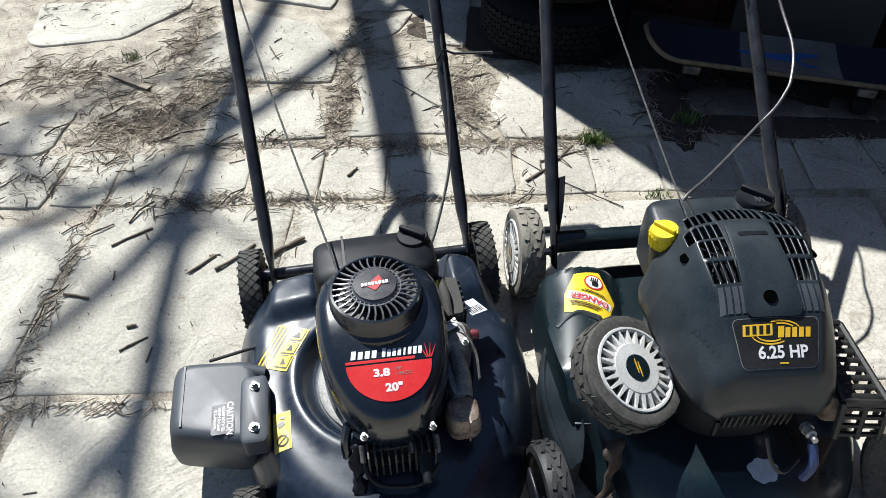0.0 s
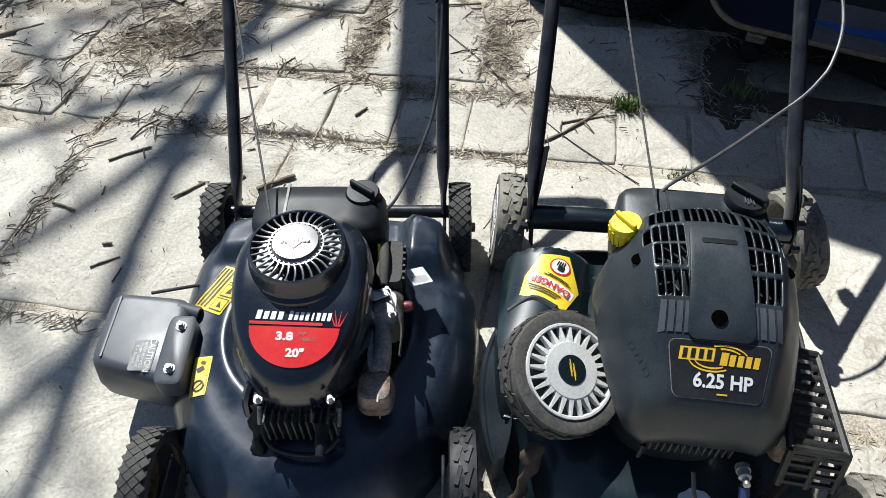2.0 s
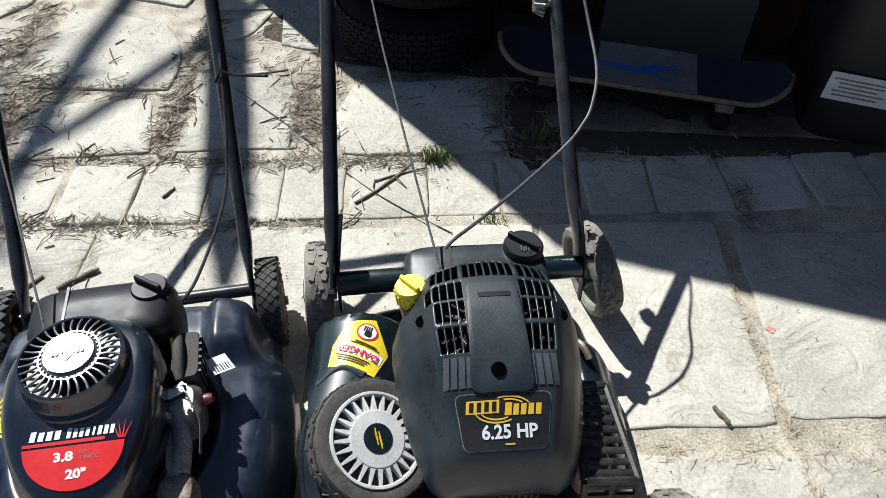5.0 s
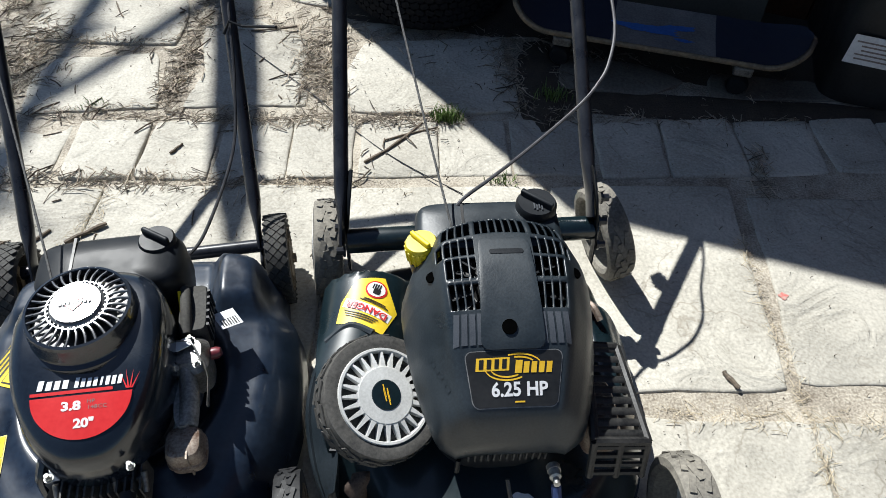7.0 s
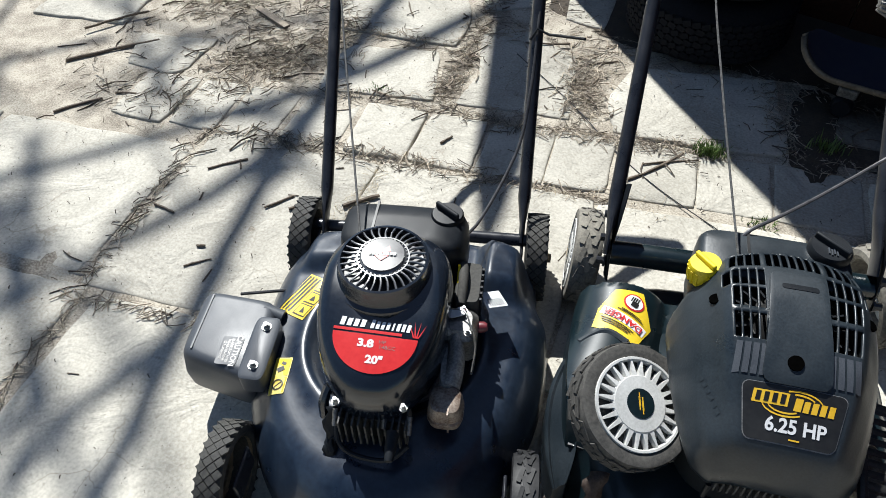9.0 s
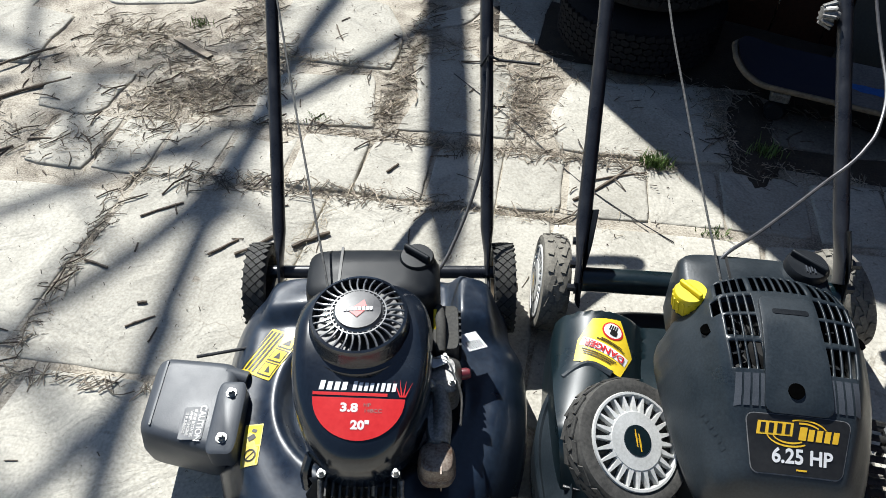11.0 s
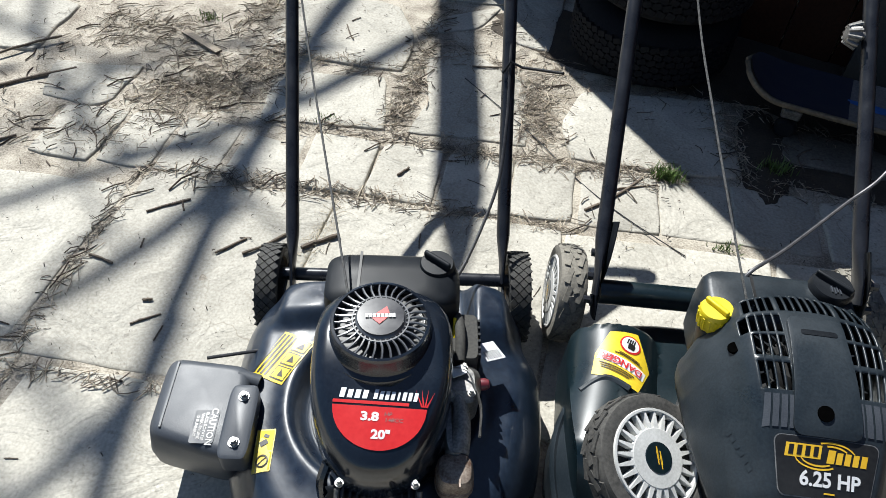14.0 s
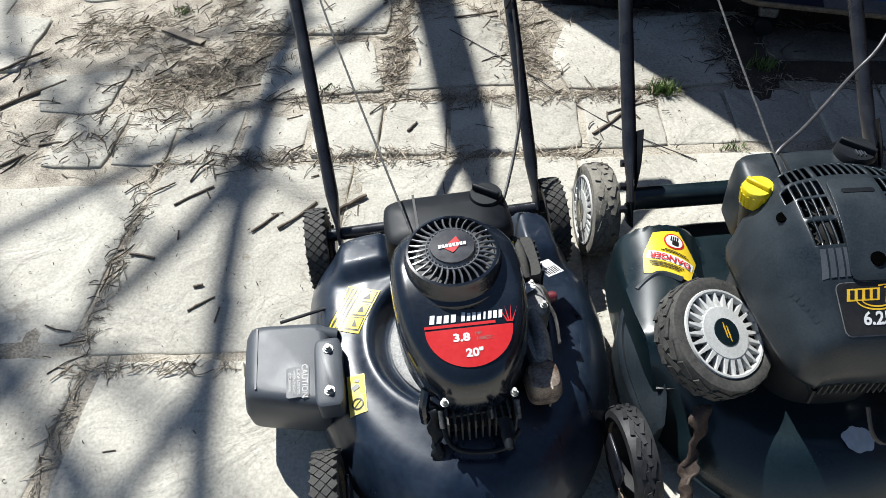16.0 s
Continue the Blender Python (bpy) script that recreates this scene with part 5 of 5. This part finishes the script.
# warning label on the tunnel
DG = lambda x, y: DECK2(x, y)
dl = part("danger_label", drape(cut_fine(bm_poly([(-0.205, 0.089), (-0.230, 0.044), (-0.237, 0.002), (-0.163, -0.020), (-0.139, 0.028), (-0.157, 0.093)]), 0.008), DG, 0.0014), YELLOW, mower2, "yellow danger label with white band and red lettering")
DM = Matrix.Translation((-0.188, 0.026, 0)) @ pose(0, 0, 0, 0, 0, 157)
part("white_band", drape(place_bm(cut_fine(bm_poly(rect(0, -0.001, 0.080, 0.018)), 0.006), DM), DG, 0.002), WHITE, dl)
part("disc", drape(cut_fine(bm_poly([(-0.172 + 0.018 * math.cos(t), 0.066 + 0.018 * math.sin(t)) for t in [2 * math.pi * k / 24 for k in range(24)]]), 0.006), DG, 0.0024), RED, dl)
part("disc", drape(cut_fine(bm_poly([(-0.172 + 0.015 * math.cos(t), 0.066 + 0.015 * math.sin(t)) for t in [2 * math.pi * k / 24 for k in range(24)]]), 0.006), DG, 0.003), WHITE, dl)
bm = bm_poly(rect(-0.171, 0.061, 0.012, 0.012, -20, 0.003))
for k in range(4):
    bm_poly(rect(-0.176 + 0.0037 * k, 0.072 - 0.0006 * k, 0.0024, 0.011, -20), bm=bm)
part("pictogram", drape(bm, DG, 0.0038), INK, dl)
part("lettering", drape(cut_fine(place_bm(letters("DANGER", 0.0175, None, 0.0004), DM), 0.006), DG, 0.0042), RED, dl)
for k in range(3):
    part("print_bar", drape(place_bm(cut_fine(bm_poly(rect(0.004, 0.0135 + 0.0042 * k, 0.06 - 0.006 * k, 0.0018)), 0.006), DM), DG, 0.003), INK, dl)
for k in range(2):
    part("print_bar", drape(place_bm(cut_fine(bm_poly(rect(-0.006, -0.0155 - 0.0038 * k, 0.05 - 0.012 * k, 0.0018)), 0.006), DM), DG, 0.003), INK, dl)

# black discharge deflector, a curved shell beside the loose wheel
OUTER = smooth_path([(-0.210, 0.006, 0.180), (-0.255, -0.008, 0.150), (-0.280, -0.050, 0.125), (-0.288, -0.115, 0.112), (-0.276, -0.190, 0.098), (-0.256, -0.240, 0.085)], 5)
INNER = smooth_path([(-0.196, -0.026, 0.200), (-0.218, -0.044, 0.192), (-0.236, -0.090, 0.178), (-0.238, -0.145, 0.160), (-0.232, -0.196, 0.135), (-0.238, -0.234, 0.105)], 5)
rings = []
for a, b in zip(OUTER, INNER):
    up = Vector((0, 0, 1))
    rings.append([a - up * 0.075, a - up * 0.004, a + up * 0.003, a.lerp(b, 0.12) + up * 0.004, a.lerp(b, 0.2) - up * 0.004, a.lerp(b, 0.5) + up * 0.004, a.lerp(b, 0.85) - up * 0.002, b + up * 0.005, b - up * 0.03, b - up * 0.075])
defl = part("discharge_deflector", bm_loft(rings), DUSTY, mower2, "scuffed black plastic deflector")
for k in (4, 9, 14, 19):
    a, b = OUTER[k], INNER[k]
    part("rib", bm_tube([a.lerp(b, 0.75) + Vector((0, 0, 0.004)), b + (b - a) * 0.35 - Vector((0, 0, 0.012))], 0.0035, 6), BLACK, defl)
part("hinge_lip", bm_tube(smooth_path([(-0.252, -0.028, 0.188), (-0.215, -0.004, 0.199), (-0.178, -0.020, 0.200)], 5), 0.007, 8), DUSTY, defl)
torn = bm_grid([k / 16 for k in range(17)], [k / 3 for k in range(4)], lambda u, v: Vector((-0.196 - 0.036 * u + 0.020 * (v - 0.5) * (1 + 0.5 * math.sin(13 * u)) + 0.004 * math.sin(29 * u + v), -0.238 - 0.115 * u, 0.168 - 0.085 * u + 0.010 * math.sin(7 * u + 2 * v))))
tb = part("torn_bracket", torn, DARKRUST, mower2, "bent rusty broken bracket")
fm = tb.modifiers.new("solid", 'SOLIDIFY')
fm.thickness = 0.004
part("worn_sticker", drape(bm_poly([(0.031 + 0.024 * math.cos(t) * (1 + 0.08 * math.sin(5 * t)), -0.286 + 0.019 * math.sin(t) * (1 + 0.08 * math.cos(7 * t))) for t in [2 * math.pi * k / 30 for k in range(30)]]), DECK2, 0.003), PAPER, mower2, "torn round white sticker")

# rope and cable
part("starter_rope", bm_tube(smooth_path([(-0.052, 0.01, 0.40), (-0.057, 0.029, 0.394), (-0.110, 0.271, 0.52), (-0.145, 0.45, 0.62), (-0.2, 0.75, 0.85)], 6), 0.0018, 6), ROPE, mower2)
part("control_cable", bm_tube(smooth_path([(-0.052, 0.074, 0.368), (-0.036, 0.090, 0.385), (0.005, 0.124, 0.390), (0.047, 0.168, 0.385), (0.098, 0.223, 0.380), (0.152, 0.278, 0.382), (0.190, 0.306, 0.400), (0.216, 0.333, 0.414), (0.238, 0.366, 0.430), (0.258, 0.435, 0.460), (0.257, 0.540, 0.505), (0.235, 0.70, 0.62), (0.20, 0.9, 0.75)], 6), 0.003, 8), GREYWIRE, mower2)

# loose wheel lying on the second machine
loose = thing("loose_wheel", pose(0.315, 0.697, 0.224, 0, 0, 0), "detached mower wheel with white ribbed rim, lying on the deck", "wheel")
N = Vector((0.44, -0.27, 1.0)).normalized()
tread_wheel(loose, N.to_track_quat('Z', 'Y').to_matrix().to_4x4(), 0.0945, 0.056, False, GREYRUB, RIMWHITE, name="mower_wheel")


# ---- flagstones ----
paving = thing("pavement", Matrix(), "pale uneven sandstone flagstones with sandy joints", "pavement", kind="structure")


STONES = []


def paving_z(x, y):
    """Height of the paving or the soil at a spot."""
    best = soil_z(x, y)
    for pts, z in STONES:
        inside = False
        for (x0, y0), (x1, y1) in zip(pts, pts[1:] + pts[:1]):
            if (y0 > y) != (y1 > y) and x < x0 + (y - y0) * (x1 - x0) / (y1 - y0):
                inside = not inside
        if inside:
            best = max(best, z(Vector((x, y, 0))))
    return best


def flag(pts, top, name="flagstone", gap=0.012, seed=0, stone=STONE):
    """One stone: an uneven outline, worn edges and a slightly tilted, riven top."""
    rng = random.Random(seed)
    c = sum((Vector((*p, 0)) for p in pts), Vector()) / len(pts)
    out = []
    n = len(pts)
    for i in range(n):
        a, b = Vector((*pts[i], 0)), Vector((*pts[(i + 1) % n], 0))
        m = max(3, int((b - a).length / 0.035))
        for k in range(m):
            p = a.lerp(b, k / m)
            cut = 0.25 * min(k, m - k) / m
            d = (c - p).normalized()
            w = gap * (0.6 + 1.4 * (noise.noise((p.x * 9, p.y * 9, seed * 1.7)) + 0.5) * 0.7)
            corner = 0.006 if k == 0 else 0
            out.append(p + d * (w + corner))
    sx, sy = rng.uniform(-0.006, 0.006), rng.uniform(-0.006, 0.006)

    def z(p):
        return top + sx * (p.x - c.x) + sy * (p.y - c.y) + 0.0035 * noise.noise((p.x * 6, p.y * 6, seed)) + 0.0014 * noise.noise((p.x * 25, p.y * 25, seed))

    STONES.append((pts, z))
    bm = bmesh.new()
    loops = []
    for inset, dz in ((-0.001, -0.022), (0.0, -0.0035), (0.002, -0.0008), (0.007, 0.0)):
        ring = []
        for p in out:
            q = p + (c - p).normalized() * inset
            ring.append(bm.verts.new((q.x, q.y, z(q) + dz)))
        loops.append(ring)
    for f in (0.75, 0.45, 0.15):
        ring = []
        for p in out:
            q = c + (p - c) * f
            ring.append(bm.verts.new((q.x, q.y, z(q))))
        loops.append(ring)
    for a, b in zip(loops, loops[1:]):
        for k in range(len(a)):
            j = (k + 1) % len(a)
            bm.faces.new((a[k], a[j], b[j], b[k]))
    bm.faces.new(loops[-1])
    return part(name, bm, stone, paving, angle=60)


def course(y0, y1, slope, cuts, top=0.0, lean=0.0, gap=0.012, seed=0):
    rng = random.Random(seed)
    for i, (a, b) in enumerate(zip(cuts, cuts[1:])):
        j = lambda s=0.008: rng.uniform(-s, s)
        flag([(a + j(), y0 + slope * a + j()), (b + j(), y0 + slope * b + j()), (b + lean + j(), y1 + slope * b + j()), (a + lean + j(), y1 + slope * a + j())], top + rng.uniform(-0.003, 0.003), gap=gap, seed=seed * 31 + i)


course(1.365, 1.580, 0.087, (-1.17, -0.99, -0.84, -0.675, -0.50, -0.325, -0.155, 0.02, 0.18, 0.38, 0.55, 0.75, 0.93, 1.12, 1.32, 1.49, 1.68, 1.88), lean=-0.012, gap=0.005, seed=2)
course(0.80, 1.352, 0.07, (-0.835, -0.37, 0.16, 0.62, 1.045), gap=0.005, seed=3)
course(0.84, 1.345, 0.05, (1.065, 1.56, 2.1, 2.6), gap=0.012, seed=4)
course(0.28, 0.782, 0.05, (-0.77, -0.27, 0.24, 0.66, 1.07, 1.62, 2.2), gap=0.009, seed=5)
course(-0.25, 0.26, 0.04, (-1.25, -0.8, -0.3, 0.2, 0.75, 1.3, 1.9), gap=0.014, seed=6)
course(-0.8, -0.27, 0.02, (-1.4, -0.7, -0.1, 0.5, 1.1, 1.8), gap=0.014, seed=7)
course(0.84, 1.31, 0.08, (-1.95, -1.42, -0.85), gap=0.010, seed=8)
course(0.30, 0.82, 0.08, (-1.95, -1.36, -0.795), gap=0.010, seed=9)
flag([(-1.42, 2.07), (-1.48, 2.33), (-0.95, 2.42), (-0.93, 2.34), (-1.09, 2.08), (-1.36, 2.03)], 0.002, seed=401)
flag([(-0.82, 1.87), (-0.80, 2.32), (-0.47, 2.25), (-0.37, 2.06), (-0.36, 1.865), (-0.64, 1.85)], 0.003, seed=402)
flag([(-0.68, 1.535), (-0.71, 1.69), (-0.68, 1.80), (-0.40, 1.845), (-0.325, 1.595)], 0.0015, seed=403)
flag([(-0.385, 2.16), (-0.32, 2.24), (-0.15, 2.34), (-0.20, 2.17), (-0.36, 2.09)], 0.003, seed=404)
flag([(-0.29, 1.595), (-0.275, 1.76), (-0.33, 1.98), (-0.21, 2.05), (-0.01, 1.94), (0.035, 1.63)], 0.002, seed=405)
flag([(-1.33, 1.65), (-1.07, 1.695), (-1.055, 1.52), (-1.11, 1.465), (-1.27, 1.48)], 0.002, seed=406)
flag([(-1.75, 1.62), (-1.40, 1.66), (-1.42, 1.95), (-1.80, 2.00)], 0.002, seed=407)
flag([(0.085, 1.74), (0.125, 1.94), (0.53, 2.00), (0.59, 1.66), (0.40, 1.615), (0.13, 1.615)], 0.004, seed=408)
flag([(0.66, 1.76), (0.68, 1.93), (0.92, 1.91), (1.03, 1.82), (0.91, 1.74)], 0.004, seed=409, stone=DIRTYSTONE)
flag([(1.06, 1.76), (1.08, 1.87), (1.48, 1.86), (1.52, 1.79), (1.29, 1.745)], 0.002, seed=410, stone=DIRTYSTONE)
flag([(-0.76, 2.40), (-0.74, 2.66), (-0.40, 2.60), (-0.44, 2.33)], 0.003, seed=411)
flag([(-0.36, 2.32), (-0.30, 2.60), (0.05, 2.62), (0.03, 2.10), (-0.10, 2.12), (-0.12, 2.36)], 0.002, seed=412)
course(2.42, 2.95, 0.0, (-1.7, -1.25, -0.82), seed=16)
course(2.05, 2.6, 0.10, (-2.6, -2.1, -1.60), top=-0.002, seed=20)


# ---- debris ----
def grass_tuft(x, y, n, h):
    rng = random.Random(int(x * 1000) + n)
    bm = bmesh.new()
    for k in range(n):
        a, l = rng.uniform(0, 6.28), h * rng.uniform(0.4, 1)
        bx, by = rng.gauss(0, 0.018), rng.gauss(0, 0.010)
        lean = rng.uniform(0.2, 0.9)
        w = 0.0012
        px, py = -math.sin(a) * w, math.cos(a) * w
        p = [Vector((bx, by, 0)), Vector((bx + lean * l * 0.3 * math.cos(a), by + lean * l * 0.3 * math.sin(a), l * 0.6)), Vector((bx + lean * l * 0.8 * math.cos(a), by + lean * l * 0.8 * math.sin(a), l * 0.9))]
        q = Vector((px, py, 0))
        v = [bm.verts.new(p[0] + q), bm.verts.new(p[0] - q), bm.verts.new(p[1] - q), bm.verts.new(p[1] + q), bm.verts.new(p[2])]
        bm.faces.new(v[:4])
        bm.faces.new((v[3], v[2], v[4]))
    ob = part("grass_tuft", bm, BLADE)
    ob.location = (x, y, soil_z(x, y))
    return tagged(ob, "small tuft of green grass in a stone joint", "grass", group="grass tufts")


for x, y, n, h in ((0.385, 1.615, 170, 0.05), (0.655, 1.72, 90, 0.05), (-1.02, 1.98, 40, 0.03), (0.52, 1.40, 40, 0.025), (-0.5, 1.60, 40, 0.018)):
    grass_tuft(x, y, n, h)


def stick(x, y, ang, l, r, m=STICK, bend=0.15, name="stick", label="short brown broken stick on the paving"):
    rng = random.Random(int(x * 997 + y * 131))
    turn = rng.choice((-1, 1)) * bend * rng.uniform(0.2, 1)
    r *= 0.8
    pts = [((k / 6 - 0.5) * l, turn * l * (0.25 - (k / 6 - 0.5) ** 2) + rng.uniform(-0.25, 0.25) * r, r * rng.uniform(0.9, 1.3)) for k in range(7)]
    ob = part(name, bm_tube(pts, [r * rng.uniform(0.75, 1.15) for _ in pts], 7), m)
    ob.matrix_world = pose(x, y, paving_z(x, y), 0, 0, ang)
    return tagged(ob, label, "stick", group="sticks on the paving")


STICKS = ((-0.545, 1.11, 52, 0.075, 0.0035), (-0.475, 1.135, 50, 0.11, 0.0045), (-0.36, 1.17, 42, 0.09, 0.006), (-0.735, 1.19, 40, 0.10, 0.004), (-0.64, 0.925, 20, 0.02, 0.004), (-0.79, 1.0, -10, 0.06, 0.004),
          (0.26, 1.516, 51, 0.20, 0.0045), (0.30, 1.55, 25, 0.14, 0.003), (-0.12, 1.97, 15, 0.13, 0.004), (0.05, 1.93, 30, 0.1, 0.003), (-0.25, 1.45, 60, 0.04, 0.004), (-0.62, 0.88, 40, 0.06, 0.003),
          (-0.58, 2.03, -60, 0.09, 0.003), (-1.34, 1.53, 43, 0.27, 0.006), (-1.26, 1.27, 47, 0.13, 0.005), (-1.43, 1.67, 50, 0.20, 0.005), (-1.17, 1.36, 15, 0.06, 0.004), (-0.42, 0.80, 25, 0.13, 0.003), (0.94, 0.896, -55, 0.04, 0.006))
for s in STICKS:
    stick(*s)
for k in range(46):
    rng = random.Random(900 + k)
    stick(rng.uniform(-1.4, 0.15), rng.uniform(0.55, 2.3), rng.uniform(0, 180), rng.uniform(0.012, 0.05), rng.uniform(0.0012, 0.003))
lath = part("wood_lath", bm_box(0, 0, 0.006, 0.165, 0.022, 0.008), TWIG, bevel=0.001)
lath.matrix_world = pose(-0.98, 1.85, paving_z(-0.98, 1.85) + 0.002, 0, 0, -27)
tagged(lath, "flat weathered wooden lath lying on the paving", "stick")


def along(x0, y0, x1, y1, n, wid, rng, out):
    for _ in range(n):
        t = rng.random()
        out.append((x0 + (x1 - x0) * t + rng.gauss(0, wid), y0 + (y1 - y0) * t + rng.gauss(0, wid)))


def litter(name, spots, lo, hi, r, m, label, seed):
    rng = random.Random(seed)
    vs, fs = [], []
    for x, y in spots:
        l, a = lo + (hi - lo) * rng.random() ** 2.2, rng.uniform(0, math.pi)
        c, s = math.cos(a), math.sin(a)
        g = paving_z(x, y)
        z0, z1 = g + rng.uniform(0.0, 0.005), g + rng.uniform(0.0, 0.008)
        b = rng.uniform(-0.13, 0.13) * l
        rr = r * rng.uniform(0.4, 0.8) * (0.7 + 0.9 * (l - lo) / (hi - lo))
        mid = (x - s * b, y + c * b, (z0 + z1) / 2 + 0.002)
        pts = [(x - c * l / 2, y - s * l / 2, z0), mid, (x + c * l / 2, y + s * l / 2, z1)]
        base = len(vs)
        for p in pts:
            for k in range(3):
                t = 2.094 * k
                vs.append((p[0] - s * rr * math.cos(t), p[1] + c * rr * math.cos(t), p[2] + rr * math.sin(t)))
        for g in range(2):
            for k in range(3):
                j = (k + 1) % 3
                fs.append((base + 3 * g + k, base + 3 * g + j, base + 3 * g + 3 + j, base + 3 * g + 3 + k))
    me = bpy.data.meshes.new(name)
    me.from_pydata(vs, [], fs)
    me.materials.append(m)
    return tagged(new(name, me), label, "debris", kind="stuff")


rng = random.Random(3)
spots, straw = [], []
for x0, y0, x1, y1, n, w in ((-0.85, 1.29, -0.05, 1.345, 332, 0.018), (-0.65, 1.555, 0.3, 1.61, 490, 0.018), (-0.325, 1.6, -0.34, 2.3, 490, 0.022), (0.06, 1.62, 0.0, 1.95, 332, 0.035), (-0.86, 1.29, -0.82, 0.72, 190, 0.012), (-0.84, 0.71, -0.45, 0.74, 120, 0.008), (-0.80, 0.70, -0.79, 0.40, 90, 0.009),
                          (-1.0, 1.45, -0.72, 1.75, 712, 0.07), (-0.75, 1.75, -0.95, 2.35, 316, 0.035), (-0.74, 1.87, -0.36, 1.87, 158, 0.018), (-1.35, 1.75, -1.0, 1.95, 237, 0.06), (0.3, 1.63, 0.42, 1.62, 70, 0.02),
                          (0.58, 1.66, 1.3, 1.7, 396, 0.03), (0.5, 1.95, 0.62, 1.66, 316, 0.03), (0.05, 1.95, 1.2, 1.98, 396, 0.05), (-0.2, 2.3, 0.02, 2.0, 118, 0.04), (-1.4, 1.4, -1.0, 1.35, 158, 0.06), (-1.5, 2.2, -1.2, 2.5, 158, 0.08)):
    along(x0, y0, x1, y1, n, w, rng, spots)
for x0, y0, x1, y1, n, w in ((0.8, 0.82, 1.35, 0.82, 332, 0.014), (1.04, 1.25, 1.075, 0.55, 332, 0.010), (0.0, 1.35, 0.3, 1.38, 94, 0.02), (-0.35, 1.3, -0.39, 1.1, 158, 0.016), (-1.05, 1.35, -0.8, 1.7, 237, 0.08), (0.02, 1.65, 0.06, 1.9, 118, 0.04)):
    along(x0, y0, x1, y1, n, w, rng, straw)
for x0, y0, x1, y1, n, w in ((-1.3, 1.95, -0.9, 1.75, 396, 0.05), (-1.0, 1.6, -0.7, 1.68, 554, 0.05), (-0.75, 1.75, -0.72, 1.95, 237, 0.03), (-0.30, 2.02, 0.1, 2.02, 198, 0.03), (0.03, 1.72, 0.03, 1.9, 277, 0.03), (-0.33, 1.64, -0.32, 1.86, 237, 0.018)):
    along(x0, y0, x1, y1, n, w, rng, spots)
for x0, y0, x1, y1, n, w in ((-0.98, 1.60, -0.76, 1.78, 330, 0.06), (-1.30, 1.84, -1.02, 1.92, 200, 0.05), (-0.90, 1.95, -0.86, 2.30, 420, 0.03), (0.05, 1.66, 0.03, 1.95, 120, 0.040), (-0.33, 1.62, -0.345, 2.06, 140, 0.022), (0.62, 1.66, 0.63, 1.92, 300, 0.03), (1.13, 1.38, 1.15, 1.55, 120, 0.014), (-0.15, 1.56, 0.35, 1.60, 260, 0.014), (-0.7, 1.33, 0.2, 1.372, 320, 0.010)):
    along(x0, y0, x1, y1, n, w, rng, spots)
litter("twig_litter", spots, 0.006, 0.055, 0.0014, TWIG, "brown broken twigs and dry stems in the joints", 11)
litter("straw_litter", straw, 0.008, 0.032, 0.0006, STRAW, "pale dry grass cuttings in the joints", 12)
coarse = []
for x0, y0, x1, y1, n, w in ((-0.65, 1.56, 0.3, 1.61, 37, 0.02), (-0.325, 1.6, -0.34, 2.3, 43, 0.03), (0.06, 1.62, 0.0, 1.95, 37, 0.04), (-0.86, 1.29, -0.84, 0.72, 27, 0.03), (-1.0, 1.45, -0.72, 1.75, 80, 0.09), (-1.4, 1.6, -0.9, 1.95, 68, 0.12), (-0.95, 2.3, -0.75, 1.75, 31, 0.05), (-1.3, 1.35, -0.85, 1.4, 37, 0.07), (0.55, 1.8, 0.66, 1.65, 31, 0.04), (0.2, 1.45, 0.35, 1.55, 9, 0.03), (-0.85, 1.3, -0.45, 1.34, 24, 0.02), (0.62, 1.72, 0.75, 2.0, 60, 0.06), (0.75, 1.95, 1.7, 1.95, 110, 0.06)):
    along(x0, y0, x1, y1, n, w, rng, coarse)
litter("coarse_twigs", coarse, 0.014, 0.085, 0.0023, DARKTWIG, "dark broken twigs scattered over the joints", 14)
crumbs = []
for _ in range(1700):
    crumbs.append((rng.uniform(-1.6, 1.4), rng.uniform(0.3, 2.4)))
litter("crumbs", crumbs, 0.002, 0.007, 0.0012, DARKTWIG, "tiny dark crumbs scattered over the paving", 13)

mark = part("paint_mark", bm_poly([(0.010 * math.cos(t) * (1 + 0.3 * math.sin(3 * t)), 0.008 * math.sin(t) * (1 + 0.3 * math.cos(4 * t))) for t in [2 * math.pi * k / 20 for k in range(20)]], 0.0005), REDMARK)
mark.location = (1.092, 1.102, paving_z(1.092, 1.102) + 0.0008)
tagged(mark, "small red paint splash on a flagstone", "paint mark")


# thin dark line, drawn as a slim tube just above the paving
line_pts = [(-0.19, 1.89), (0.02, 1.70), (0.17, 1.545), (0.29, 1.44), (0.43, 1.345)]
wire = part("thin_dark_line", bm_tube(smooth_path([(x, y, paving_z(x, y) + 0.003) for x, y in line_pts], 6), 0.0013, 6), WIRE)
tagged(wire, "thin dark line across the flagstones", "wire")
